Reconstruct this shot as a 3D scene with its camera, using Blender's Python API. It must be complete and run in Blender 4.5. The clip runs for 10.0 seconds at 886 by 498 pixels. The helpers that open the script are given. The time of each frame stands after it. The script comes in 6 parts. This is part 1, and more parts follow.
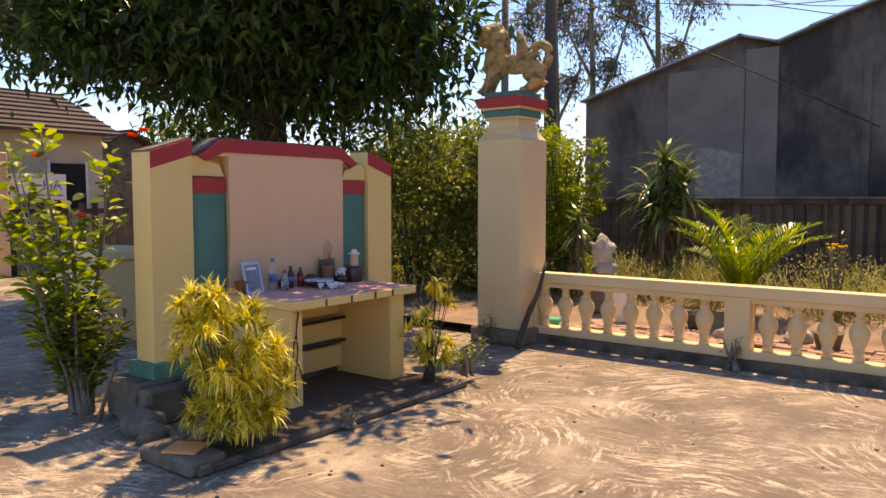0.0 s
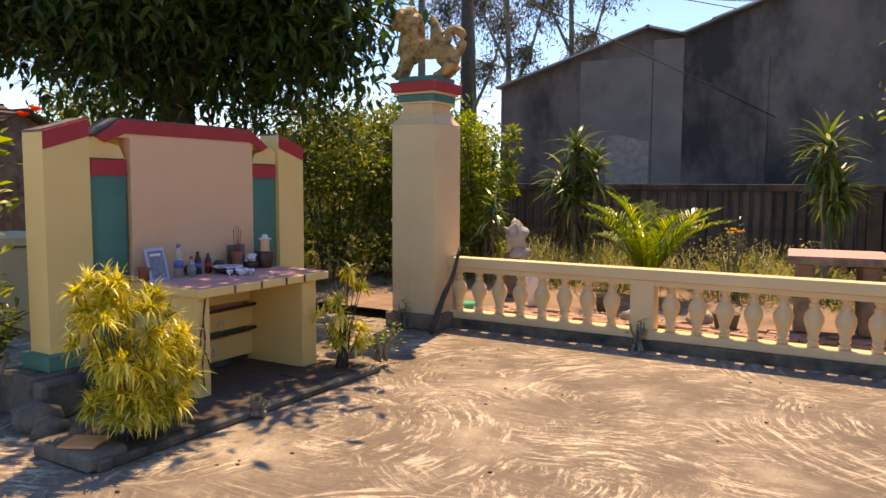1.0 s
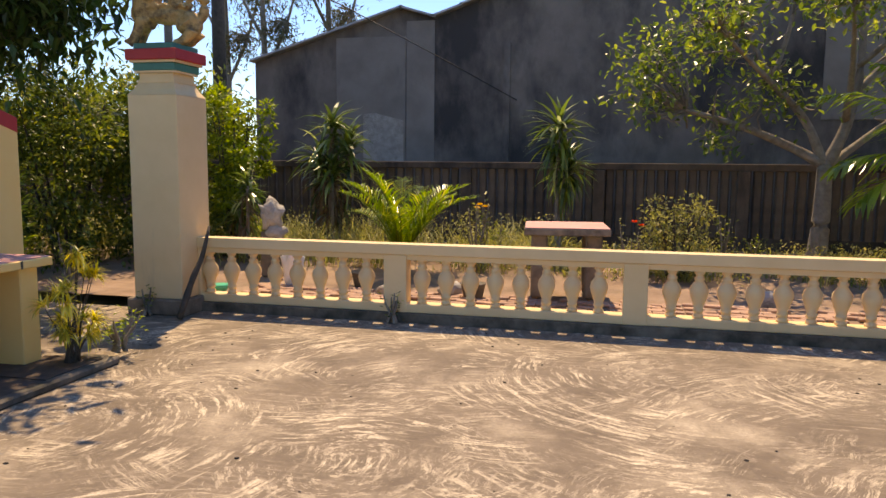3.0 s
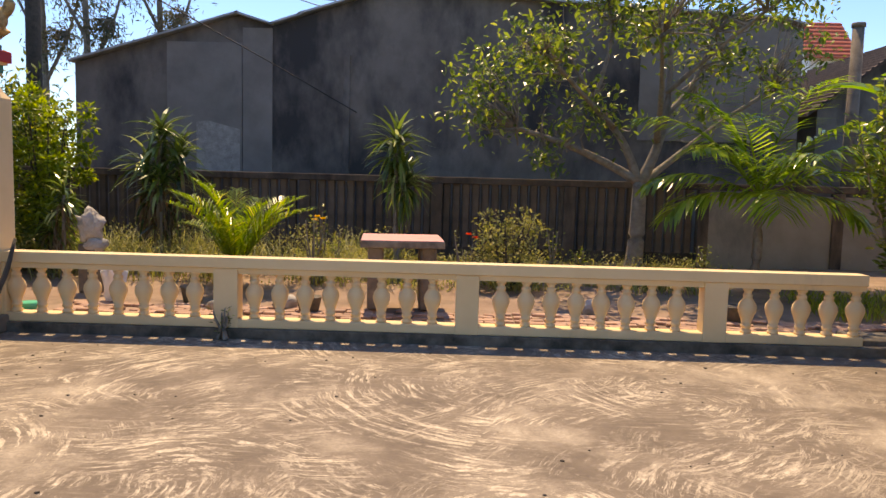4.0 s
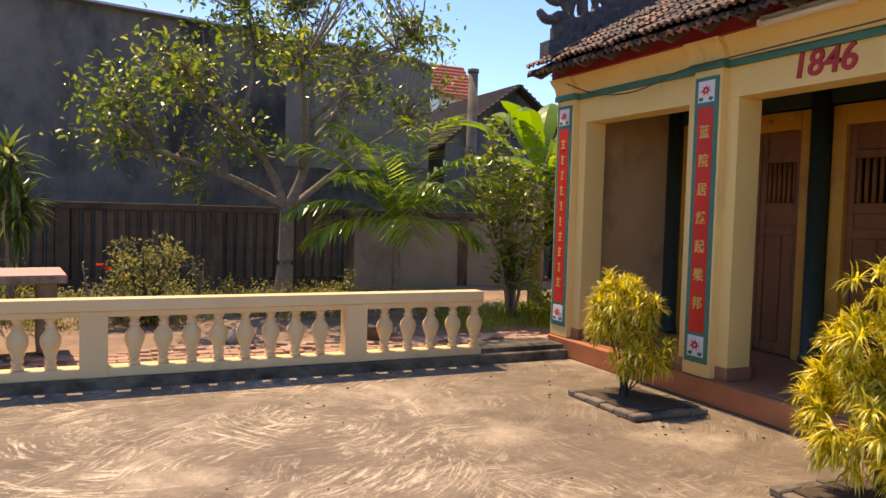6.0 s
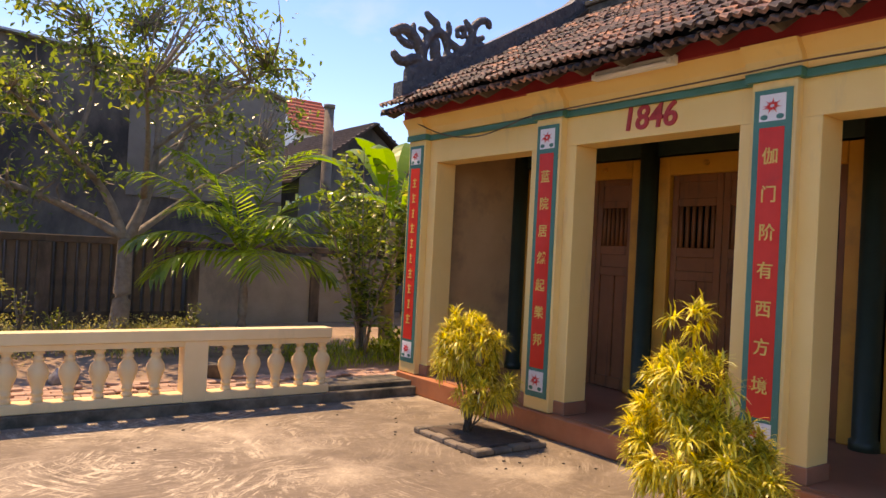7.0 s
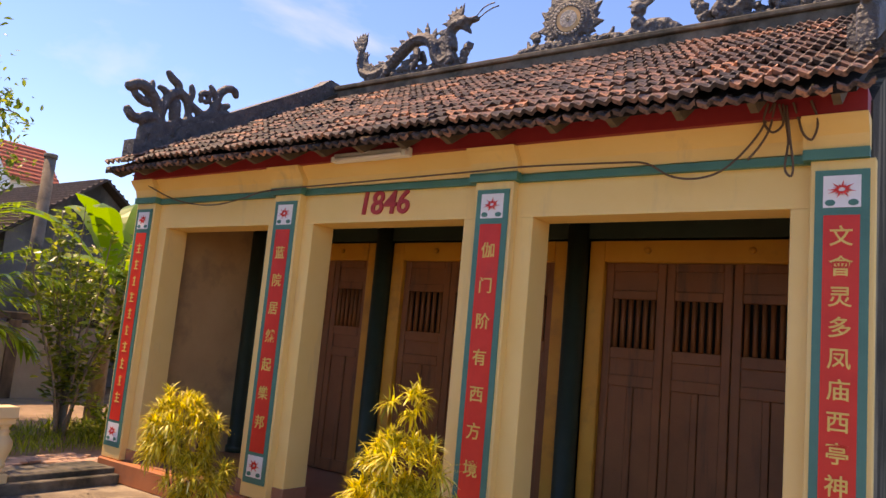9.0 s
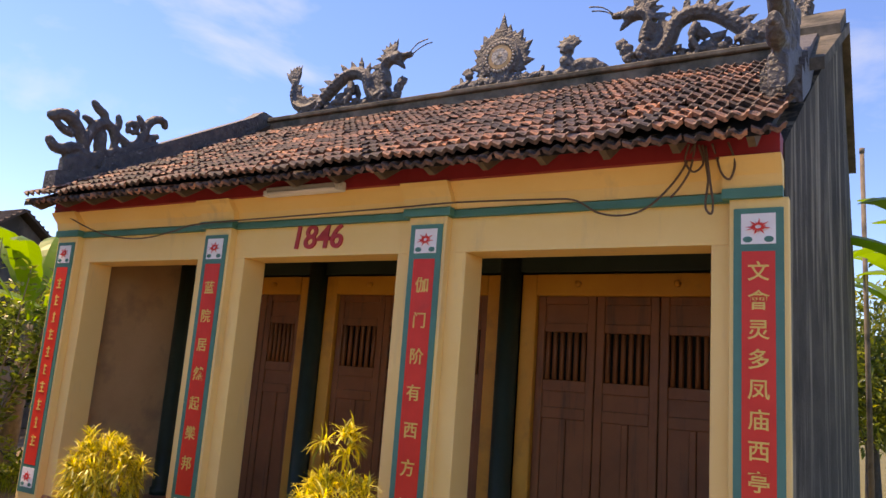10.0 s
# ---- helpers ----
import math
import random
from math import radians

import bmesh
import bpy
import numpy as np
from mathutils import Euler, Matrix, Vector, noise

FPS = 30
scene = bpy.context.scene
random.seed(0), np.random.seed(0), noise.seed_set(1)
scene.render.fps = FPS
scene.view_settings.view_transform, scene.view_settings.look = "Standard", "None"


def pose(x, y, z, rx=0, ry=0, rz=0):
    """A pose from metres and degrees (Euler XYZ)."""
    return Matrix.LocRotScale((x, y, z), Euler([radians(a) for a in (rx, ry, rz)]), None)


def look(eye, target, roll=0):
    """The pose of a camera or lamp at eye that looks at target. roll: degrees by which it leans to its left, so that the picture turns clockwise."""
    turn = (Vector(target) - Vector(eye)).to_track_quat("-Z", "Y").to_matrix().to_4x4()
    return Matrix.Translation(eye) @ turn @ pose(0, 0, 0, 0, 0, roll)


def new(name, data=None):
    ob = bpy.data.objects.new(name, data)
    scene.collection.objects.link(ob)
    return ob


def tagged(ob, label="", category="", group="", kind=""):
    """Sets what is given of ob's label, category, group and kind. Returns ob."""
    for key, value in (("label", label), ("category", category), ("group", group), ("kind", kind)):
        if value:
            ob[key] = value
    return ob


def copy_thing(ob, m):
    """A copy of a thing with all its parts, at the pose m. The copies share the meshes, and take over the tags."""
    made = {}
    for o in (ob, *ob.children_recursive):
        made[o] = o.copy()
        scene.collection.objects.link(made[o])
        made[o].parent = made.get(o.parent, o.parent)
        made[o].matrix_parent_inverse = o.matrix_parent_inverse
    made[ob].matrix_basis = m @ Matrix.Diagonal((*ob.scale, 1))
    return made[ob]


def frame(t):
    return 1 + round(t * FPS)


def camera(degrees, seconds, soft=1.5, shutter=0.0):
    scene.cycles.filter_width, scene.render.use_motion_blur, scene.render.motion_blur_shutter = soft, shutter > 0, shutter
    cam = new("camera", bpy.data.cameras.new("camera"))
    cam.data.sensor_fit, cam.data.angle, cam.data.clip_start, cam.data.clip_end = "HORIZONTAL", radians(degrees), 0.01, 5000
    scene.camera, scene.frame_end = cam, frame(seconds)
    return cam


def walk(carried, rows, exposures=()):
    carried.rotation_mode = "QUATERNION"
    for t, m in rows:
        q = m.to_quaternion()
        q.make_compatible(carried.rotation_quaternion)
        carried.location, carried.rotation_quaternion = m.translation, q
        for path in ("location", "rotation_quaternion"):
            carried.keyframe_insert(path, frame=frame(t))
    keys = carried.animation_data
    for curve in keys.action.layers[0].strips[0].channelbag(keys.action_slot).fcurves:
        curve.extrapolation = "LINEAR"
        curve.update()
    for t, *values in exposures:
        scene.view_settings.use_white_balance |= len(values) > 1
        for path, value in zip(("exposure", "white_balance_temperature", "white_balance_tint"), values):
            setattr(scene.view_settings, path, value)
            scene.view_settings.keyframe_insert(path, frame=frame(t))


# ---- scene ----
cam = camera(61.7, 10.0)
PATH = [
    (0, (0.822, -1.347, 1.63), (-0.389, 0.239, 1.496), -0.0),
    (0.5, (0.839, -1.323, 1.629), (-0.29, 0.321, 1.483), 0.2),
    (1, (0.859, -1.31, 1.627), (-0.17, 0.396, 1.454), 0.3),
    (1.5, (0.881, -1.286, 1.619), (-0.023, 0.487, 1.423), 0.5),
    (2, (0.91, -1.265, 1.616), (0.141, 0.567, 1.388), 0.3),
    (2.5, (0.943, -1.249, 1.617), (0.325, 0.638, 1.377), 0.4),
    (2.7, (0.947, -1.222, 1.61), (0.393, 0.685, 1.372), 0.4),
    (4, (1.067, -1.221, 1.627), (1.025, 0.769, 1.438), 1.5),
    (4.5, (1.118, -1.212, 1.636), (1.325, 0.77, 1.462), 1.9),
    (5, (1.161, -1.197, 1.643), (1.632, 0.739, 1.48), 1.6),
    (5.5, (1.195, -1.21, 1.648), (1.83, 0.682, 1.511), 1.2),
    (6, (1.234, -1.2, 1.656), (2.068, 0.616, 1.556), 1.6),
    (6.2, (1.225, -1.212, 1.658), (2.148, 0.56, 1.576), 1.8),
    (7.5, (1.343, -1.238, 1.657), (2.624, 0.297, 1.741), 3.8),
    (8, (1.36, -1.235, 1.676), (2.774, 0.171, 1.832), 4.8),
    (8.5, (1.405, -1.248, 1.698), (2.941, 0.012, 1.925), 5.7),
    (9, (1.431, -1.264, 1.696), (3.047, -0.116, 1.961), 5.2),
    (9.5, (1.439, -1.275, 1.698), (3.106, -0.212, 1.998), 4.5),
    (10, (1.417, -1.28, 1.731), (3.112, -0.281, 2.09), 4.3),
]
SKY, SUN_POWER = 0.195, 3.15
walk(cam, [(t, look(eye, target, roll)) for t, eye, target, roll in PATH], [(0, 0.95, 12200, 23), (3, 0.83, 11000, 17), (6, 0.90, 10600, 20), (8, 1.10, 12000, 28), (10, 1.04, 11400, 25)])

# ---- world, sun, exposure ----
SUN = Vector((-0.12, 0.50, 1.0)).normalized()
world = bpy.data.worlds.new("sky")
scene.world = world
world.use_nodes = True
wn, wl = world.node_tree.nodes, world.node_tree.links
wn.clear()
w_out, w_bg, w_sky = wn.new("ShaderNodeOutputWorld"), wn.new("ShaderNodeBackground"), wn.new("ShaderNodeTexSky")
w_sky.sky_type, w_sky.sun_disc = "NISHITA", False
w_sky.sun_elevation, w_sky.sun_rotation = math.asin(SUN.z), math.atan2(SUN.x, SUN.y)
w_sky.air_density, w_sky.dust_density, w_sky.ozone_density = 1.0, 0.15, 3.0
w_tc, w_map, w_noise, w_ramp, w_mix = (wn.new("ShaderNodeTexCoord"), wn.new("ShaderNodeMapping"), wn.new("ShaderNodeTexNoise"),
                                       wn.new("ShaderNodeValToRGB"), wn.new("ShaderNodeMix"))
w_mix.data_type = "RGBA"
w_map.inputs["Scale"].default_value = (1.0, 1.6, 3.2)
w_noise.inputs["Scale"].default_value, w_noise.inputs["Detail"].default_value = 2.2, 8.0
w_noise.inputs["Roughness"].default_value, w_noise.inputs["Distortion"].default_value = 0.55, 0.6
w_ramp.color_ramp.elements[0].position, w_ramp.color_ramp.elements[1].position = 0.57, 1.0
w_mix.inputs["B"].default_value = (2.1, 2.7, 3.4, 1)
wl.new(w_tc.outputs["Generated"], w_map.inputs["Vector"])
wl.new(w_map.outputs["Vector"], w_noise.inputs["Vector"])
wl.new(w_noise.outputs["Fac"], w_ramp.inputs["Fac"])
wl.new(w_ramp.outputs["Color"], w_mix.inputs["Factor"])
w_sat = wn.new("ShaderNodeHueSaturation")
w_sat.inputs["Saturation"].default_value, w_sat.inputs["Value"].default_value = 1.15, 1.0
w_tint = wn.new("ShaderNodeMix")
w_tint.data_type, w_tint.blend_type = "RGBA", "MULTIPLY"
w_tint.inputs["Factor"].default_value = 1.0
w_tint.inputs["B"].default_value = (0.44, 0.61, 0.90, 1)
wl.new(w_sky.outputs["Color"], w_sat.inputs["Color"])
wl.new(w_sat.outputs["Color"], w_tint.inputs["A"])
wl.new(w_tint.outputs["Result"], w_mix.inputs["A"])
wl.new(w_mix.outputs["Result"], w_bg.inputs["Color"])
wl.new(w_bg.outputs["Background"], w_out.inputs["Surface"])
w_bg.inputs["Strength"].default_value = SKY

sun = new("sun", bpy.data.lights.new("sun", "SUN"))
sun.data.energy, sun.data.angle, sun.data.color = SUN_POWER, radians(0.53), (1.0, 0.92, 0.79)
sun.matrix_world = look(SUN * 50, (0, 0, 0))


# ---- materials ----
def rgb(c):
    return (c[0], c[1], c[2], 1.0)


def surf(name, c1, c2, scale=5.0, rough=0.8, bump=0.2, fine=70.0, stain=None, stain_scale=1.3, stain_range=(0.55, 0.75), stretch=(1, 1, 1), metallic=0.0, jitter=0.0, depth=0.01):
    """Two-scale procedural surface: a blotchy mix of two tones, fine grain, and stains that may be drawn out along an axis."""
    m = bpy.data.materials.new(name)
    m.use_nodes = True
    n, l = m.node_tree.nodes, m.node_tree.links
    b = n["Principled BSDF"]
    tc = n.new("ShaderNodeTexCoord")
    n1, n2 = n.new("ShaderNodeTexNoise"), n.new("ShaderNodeTexNoise")
    n1.inputs["Scale"].default_value, n1.inputs["Detail"].default_value, n1.inputs["Roughness"].default_value = scale, 6.0, 0.6
    n2.inputs["Scale"].default_value, n2.inputs["Detail"].default_value = fine, 3.0
    for k in (n1, n2):
        l.new(tc.outputs["Object"], k.inputs["Vector"])
    r1 = n.new("ShaderNodeValToRGB")
    r1.color_ramp.elements[0].position, r1.color_ramp.elements[1].position = 0.3, 0.7
    r1.color_ramp.elements[0].color, r1.color_ramp.elements[1].color = rgb(c1), rgb(c2)
    l.new(n1.outputs["Fac"], r1.inputs["Fac"])
    col = r1.outputs["Color"]
    if stain:
        mp, n3, r3, mx = n.new("ShaderNodeMapping"), n.new("ShaderNodeTexNoise"), n.new("ShaderNodeValToRGB"), n.new("ShaderNodeMix")
        mx.data_type = "RGBA"
        mp.inputs["Scale"].default_value = stretch
        mp.inputs["Location"].default_value = (3.1, 7.7, 1.3)
        n3.inputs["Scale"].default_value, n3.inputs["Detail"].default_value, n3.inputs["Roughness"].default_value = stain_scale, 9.0, 0.65
        r3.color_ramp.elements[0].position, r3.color_ramp.elements[1].position = stain_range
        l.new(tc.outputs["Object"], mp.inputs["Vector"])
        l.new(mp.outputs["Vector"], n3.inputs["Vector"])
        l.new(n3.outputs["Fac"], r3.inputs["Fac"])
        l.new(r3.outputs["Color"], mx.inputs["Factor"])
        l.new(col, mx.inputs["A"])
        mx.inputs["B"].default_value = rgb(stain)
        col = mx.outputs["Result"]
    if jitter:
        oi, mr, hs = n.new("ShaderNodeObjectInfo"), n.new("ShaderNodeMapRange"), n.new("ShaderNodeHueSaturation")
        mr.inputs["To Min"].default_value, mr.inputs["To Max"].default_value = 1 - jitter, 1 + jitter
        l.new(oi.outputs["Random"], mr.inputs["Value"])
        l.new(mr.outputs["Result"], hs.inputs["Value"])
        l.new(col, hs.inputs["Color"])
        col = hs.outputs["Color"]
    l.new(col, b.inputs["Base Color"])
    bp = n.new("ShaderNodeBump")
    bp.inputs["Strength"].default_value, bp.inputs["Distance"].default_value = bump, depth
    l.new(n2.outputs["Fac"], bp.inputs["Height"])
    l.new(bp.outputs["Normal"], b.inputs["Normal"])
    b.inputs["Roughness"].default_value, b.inputs["Metallic"].default_value = rough, metallic
    return m


def leaf(name, dark, light, rough=0.45, through_light=0.35, yellow=None):
    """Foliage: each leaf its own tone, glossy above and lit through."""
    m = bpy.data.materials.new(name)
    m.use_nodes = True
    n, l = m.node_tree.nodes, m.node_tree.links
    b, out = n["Principled BSDF"], n["Material Output"]
    geo, ramp = n.new("ShaderNodeNewGeometry"), n.new("ShaderNodeValToRGB")
    e = ramp.color_ramp.elements
    e[0].color, e[1].color = rgb(dark), rgb(light)
    if yellow:
        e.new(0.86).color = rgb(light)
        e[-1].color = rgb(yellow)
    l.new(geo.outputs["Random Per Island"], ramp.inputs["Fac"])
    l.new(ramp.outputs["Color"], b.inputs["Base Color"])
    b.inputs["Roughness"].default_value = rough
    tr, mx, br = n.new("ShaderNodeBsdfTranslucent"), n.new("ShaderNodeMixShader"), n.new("ShaderNodeHueSaturation")
    br.inputs["Value"].default_value, br.inputs["Saturation"].default_value = 1.5, 1.1
    l.new(ramp.outputs["Color"], br.inputs["Color"])
    l.new(br.outputs["Color"], tr.inputs["Color"])
    mx.inputs["Fac"].default_value = through_light
    l.new(b.outputs["BSDF"], mx.inputs[1])
    l.new(tr.outputs["BSDF"], mx.inputs[2])
    l.new(mx.outputs["Shader"], out.inputs["Surface"])
    return m


def swept_cement(name):
    """Worn cement with pale dust left by a broom in overlapping arcs."""
    m = bpy.data.materials.new(name)
    m.use_nodes = True
    n, l = m.node_tree.nodes, m.node_tree.links
    b, tc = n["Principled BSDF"], n.new("ShaderNodeTexCoord")

    def math_node(op, a, c=None, clamp=False):
        k = n.new("ShaderNodeMath")
        k.operation, k.use_clamp = op, clamp
        for i, v in enumerate((a, c)):
            if v is None:
                continue
            if isinstance(v, (int, float)):
                k.inputs[i].default_value = v
            else:
                l.new(v, k.inputs[i])
        return k.outputs[0]

    def noise_node(vec, scale, detail=5.0, rough=0.6):
        k = n.new("ShaderNodeTexNoise")
        k.inputs["Scale"].default_value, k.inputs["Detail"].default_value, k.inputs["Roughness"].default_value = scale, detail, rough
        l.new(vec, k.inputs["Vector"])
        return k.outputs["Fac"]

    def ramp_node(v, lo, hi):
        k = n.new("ShaderNodeMapRange")
        k.inputs["From Min"].default_value, k.inputs["From Max"].default_value = lo, hi
        l.new(v, k.inputs["Value"])
        return k.outputs["Result"]

    def strokes(scale, shift, wide):
        mp, vo, sub, off, add = (n.new("ShaderNodeMapping"), n.new("ShaderNodeTexVoronoi"), n.new("ShaderNodeVectorMath"),
                                 n.new("ShaderNodeVectorMath"), n.new("ShaderNodeVectorMath"))
        mp.inputs["Location"].default_value = shift
        l.new(tc.outputs["Object"], mp.inputs["Vector"])
        vo.voronoi_dimensions = "2D"
        vo.inputs["Scale"].default_value = scale
        l.new(mp.outputs["Vector"], vo.inputs["Vector"])
        sub.operation = "SUBTRACT"
        l.new(mp.outputs["Vector"], sub.inputs[0])
        l.new(vo.outputs["Position"], sub.inputs[1])
        off.operation = "MULTIPLY_ADD"
        l.new(vo.outputs["Color"], off.inputs[0])
        off.inputs[1].default_value, off.inputs[2].default_value = (3.0, 3.0, 0), (-1.5, -1.5, 0)
        l.new(sub.outputs[0], add.inputs[0])
        l.new(off.outputs[0], add.inputs[1])
        sep, cmb = n.new("ShaderNodeSeparateXYZ"), n.new("ShaderNodeCombineXYZ")
        l.new(add.outputs[0], sep.inputs[0])
        ln = n.new("ShaderNodeVectorMath")
        ln.operation = "LENGTH"
        l.new(add.outputs[0], ln.inputs[0])
        ang = math_node("ARCTAN2", sep.outputs["Y"], sep.outputs["X"])
        wob = math_node("MULTIPLY", noise_node(tc.outputs["Object"], 3.0), 0.10)
        l.new(math_node("MULTIPLY", math_node("ADD", ln.outputs["Value"], wob), wide), cmb.inputs["X"])
        l.new(math_node("MULTIPLY", ang, 2.2), cmb.inputs["Y"])
        lines = ramp_node(noise_node(cmb.outputs[0], 1.0, 5.0, 0.8), 0.50, 0.57)
        fade = ramp_node(math_node("MULTIPLY", vo.outputs["Distance"], scale), 0.62, 0.28)
        patch = ramp_node(noise_node(mp.outputs["Vector"], 1.5, 6.0, 0.7), 0.46, 0.58)
        return math_node("MULTIPLY", math_node("MULTIPLY", lines, fade, True), patch, True)

    s1 = strokes(0.85, (0.3, 0.7, 0), 22.0)
    s2 = strokes(1.2, (5.9, 2.2, 0), 32.0)
    s3 = strokes(0.6, (11.3, 8.1, 0), 18.0)
    dust = math_node("MAXIMUM", math_node("MAXIMUM", s1, s2), s3)
    for turn, shift, wide in ((25, 2.0, 22.0), (-40, 9.0, 30.0)):
        mp = n.new("ShaderNodeMapping")
        mp.inputs["Rotation"].default_value, mp.inputs["Location"].default_value = (0, 0, radians(turn)), (shift, 0, 0)
        mp.inputs["Scale"].default_value = (1.6, wide, 1)
        l.new(tc.outputs["Object"], mp.inputs["Vector"])
        scuff = math_node("MULTIPLY", ramp_node(noise_node(mp.outputs["Vector"], 1.0, 6.0, 0.75), 0.52, 0.66), ramp_node(noise_node(tc.outputs["Object"], 1.1 + 0.01 * shift, 5.0, 0.7), 0.48, 0.62), True)
        dust = math_node("MAXIMUM", dust, math_node("MULTIPLY", scuff, 0.6))
    blot = ramp_node(noise_node(tc.outputs["Object"], 0.9, 8.0, 0.62), 0.52, 0.72)
    grit = ramp_node(noise_node(tc.outputs["Object"], 38.0, 4.0, 0.7), 0.35, 0.65)
    sx = n.new("ShaderNodeSeparateXYZ")
    l.new(tc.outputs["Object"], sx.inputs[0])
    worn = math_node("ADD", sx.outputs["X"], math_node("MULTIPLY", noise_node(tc.outputs["Object"], 0.5, 4.0), 3.0))
    swept = math_node("MAXIMUM", ramp_node(worn, 7.4, 4.2), 0.32)
    dust = math_node("MAXIMUM", math_node("MULTIPLY", dust, swept), math_node("MULTIPLY", blot, 0.8))
    dust = math_node("MULTIPLY", dust, math_node("ADD", math_node("MULTIPLY", grit, 0.5), 0.5), True)
    base, mix = n.new("ShaderNodeValToRGB"), n.new("ShaderNodeMix")
    mix.data_type = "RGBA"
    base.color_ramp.elements[0].position, base.color_ramp.elements[1].position = 0.3, 0.72
    base.color_ramp.elements[0].color, base.color_ramp.elements[1].color = (0.105, 0.077, 0.052, 1), (0.225, 0.172, 0.121, 1)
    l.new(noise_node(tc.outputs["Object"], 1.9, 12.0, 0.76), base.inputs["Fac"])
    l.new(dust, mix.inputs["Factor"])
    l.new(base.outputs["Color"], mix.inputs["A"])
    mix.inputs["B"].default_value = (0.70, 0.58, 0.42, 1)
    l.new(mix.outputs["Result"], b.inputs["Base Color"])
    bp = n.new("ShaderNodeBump")
    bp.inputs["Strength"].default_value, bp.inputs["Distance"].default_value = 0.35, 0.006
    l.new(noise_node(tc.outputs["Object"], 55.0, 5.0, 0.7), bp.inputs["Height"])
    l.new(bp.outputs["Normal"], b.inputs["Normal"])
    b.inputs["Roughness"].default_value = 0.85
    return m


M_FLOOR = swept_cement("swept_cement")
M_EARTH = surf("bare_earth", (0.21, 0.135, 0.09), (0.36, 0.245, 0.17), 2.5, 0.95, 0.5, 45, stain=(0.14, 0.11, 0.07), stain_scale=1.5)
M_GRASSY = surf("grassy_soil", (0.09, 0.09, 0.03), (0.20, 0.17, 0.07), 4.0, 0.95, 0.5, 50)
M_BRICK = surf("pink_brick", (0.36, 0.21, 0.145), (0.50, 0.33, 0.24), 9.0, 0.9, 0.3, 80, stain=(0.25, 0.17, 0.12), jitter=0.18)
M_SOIL = surf("dark_soil", (0.05, 0.035, 0.025), (0.10, 0.07, 0.05), 12.0, 0.95, 0.6, 60)
M_CREAM = surf("cream_paint", (0.87, 0.58, 0.21), (0.90, 0.62, 0.25), 2.0, 0.72, 0.12, 90, stain=(0.52, 0.38, 0.22), stain_scale=2.2, stain_range=(0.60, 0.85), stretch=(1, 1, 0.18))
M_PALE = surf("pale_cream_paint", (0.73, 0.52, 0.27), (0.81, 0.59, 0.33), 2.2, 0.75, 0.15, 85, stain=(0.40, 0.31, 0.21), stain_scale=2.0, stain_range=(0.58, 0.85), stretch=(1, 1, 0.2))
M_PEACH = surf("peach_paint", (0.82, 0.47, 0.26), (0.86, 0.52, 0.30), 2.0, 0.72, 0.1, 90, stain=(0.50, 0.36, 0.24), stain_scale=2.6, stain_range=(0.60, 0.9), stretch=(1, 1.5, 0.12))
M_RED = surf("red_paint", (0.44, 0.028, 0.03), (0.53, 0.043, 0.042), 4.0, 0.6, 0.12, 80, stain=(0.30, 0.05, 0.04), stain_range=(0.6, 0.85))
M_SCROLL = surf("scarlet_paint", (0.74, 0.028, 0.014), (0.84, 0.045, 0.024), 5.0, 0.5, 0.1, 80, stain=(0.45, 0.03, 0.02), stain_range=(0.6, 0.85))
M_MAROON = surf("maroon_paint", (0.26, 0.015, 0.02), (0.34, 0.025, 0.03), 4.0, 0.6, 0.12, 80)
M_TEAL = surf("teal_paint", (0.03, 0.17, 0.13), (0.045, 0.22, 0.17), 3.0, 0.55, 0.12, 80, stain=(0.05, 0.13, 0.11), stain_range=(0.58, 0.85))
M_WHITE = surf("white_paint", (0.78, 0.77, 0.74), (0.84, 0.83, 0.80), 6.0, 0.6, 0.1, 80)
M_GOLD = surf("gold_lettering", (0.75, 0.47, 0.10), (0.85, 0.58, 0.16), 9.0, 0.5, 0.1, 80)
M_PINKSLAB = surf("pink_terrazzo", (0.62, 0.28, 0.23), (0.72, 0.36, 0.30), 14.0, 0.75, 0.1, 150, stain=(0.38, 0.2, 0.17), stain_range=(0.58, 0.8))
M_CONC = surf("weathered_concrete", (0.14, 0.112, 0.082), (0.25, 0.20, 0.15), 5.0, 0.92, 0.45, 60, stain=(0.06, 0.055, 0.045), stain_scale=3.0, stain_range=(0.48, 0.68))
M_MOSS = surf("mossy_concrete", (0.09, 0.075, 0.055), (0.20, 0.17, 0.13), 6.0, 0.95, 0.5, 55, stain=(0.035, 0.035, 0.025), stain_scale=2.5, stain_range=(0.45, 0.65))
M_GABLE = surf("streaked_black_render", (0.018, 0.015, 0.011), (0.07, 0.060, 0.044), 2.2, 0.95, 0.5, 40, stain=(0.30, 0.26, 0.19), stain_scale=2.6, stain_range=(0.50, 0.68), stretch=(2.2, 2.2, 0.16))
M_HALL = surf("grey_cement_render", (0.155, 0.13, 0.107), (0.27, 0.232, 0.195), 1.2, 0.95, 0.3, 30, stain=(0.055, 0.052, 0.05), stain_scale=0.55, stain_range=(0.44, 0.60), stretch=(1, 1, 0.5))
M_HALLPALE = surf("pale_cement_render", (0.21, 0.187, 0.16), (0.30, 0.27, 0.235), 1.5, 0.95, 0.3, 30, stain=(0.11, 0.105, 0.10), stain_scale=0.9, stretch=(1, 1, 0.5))
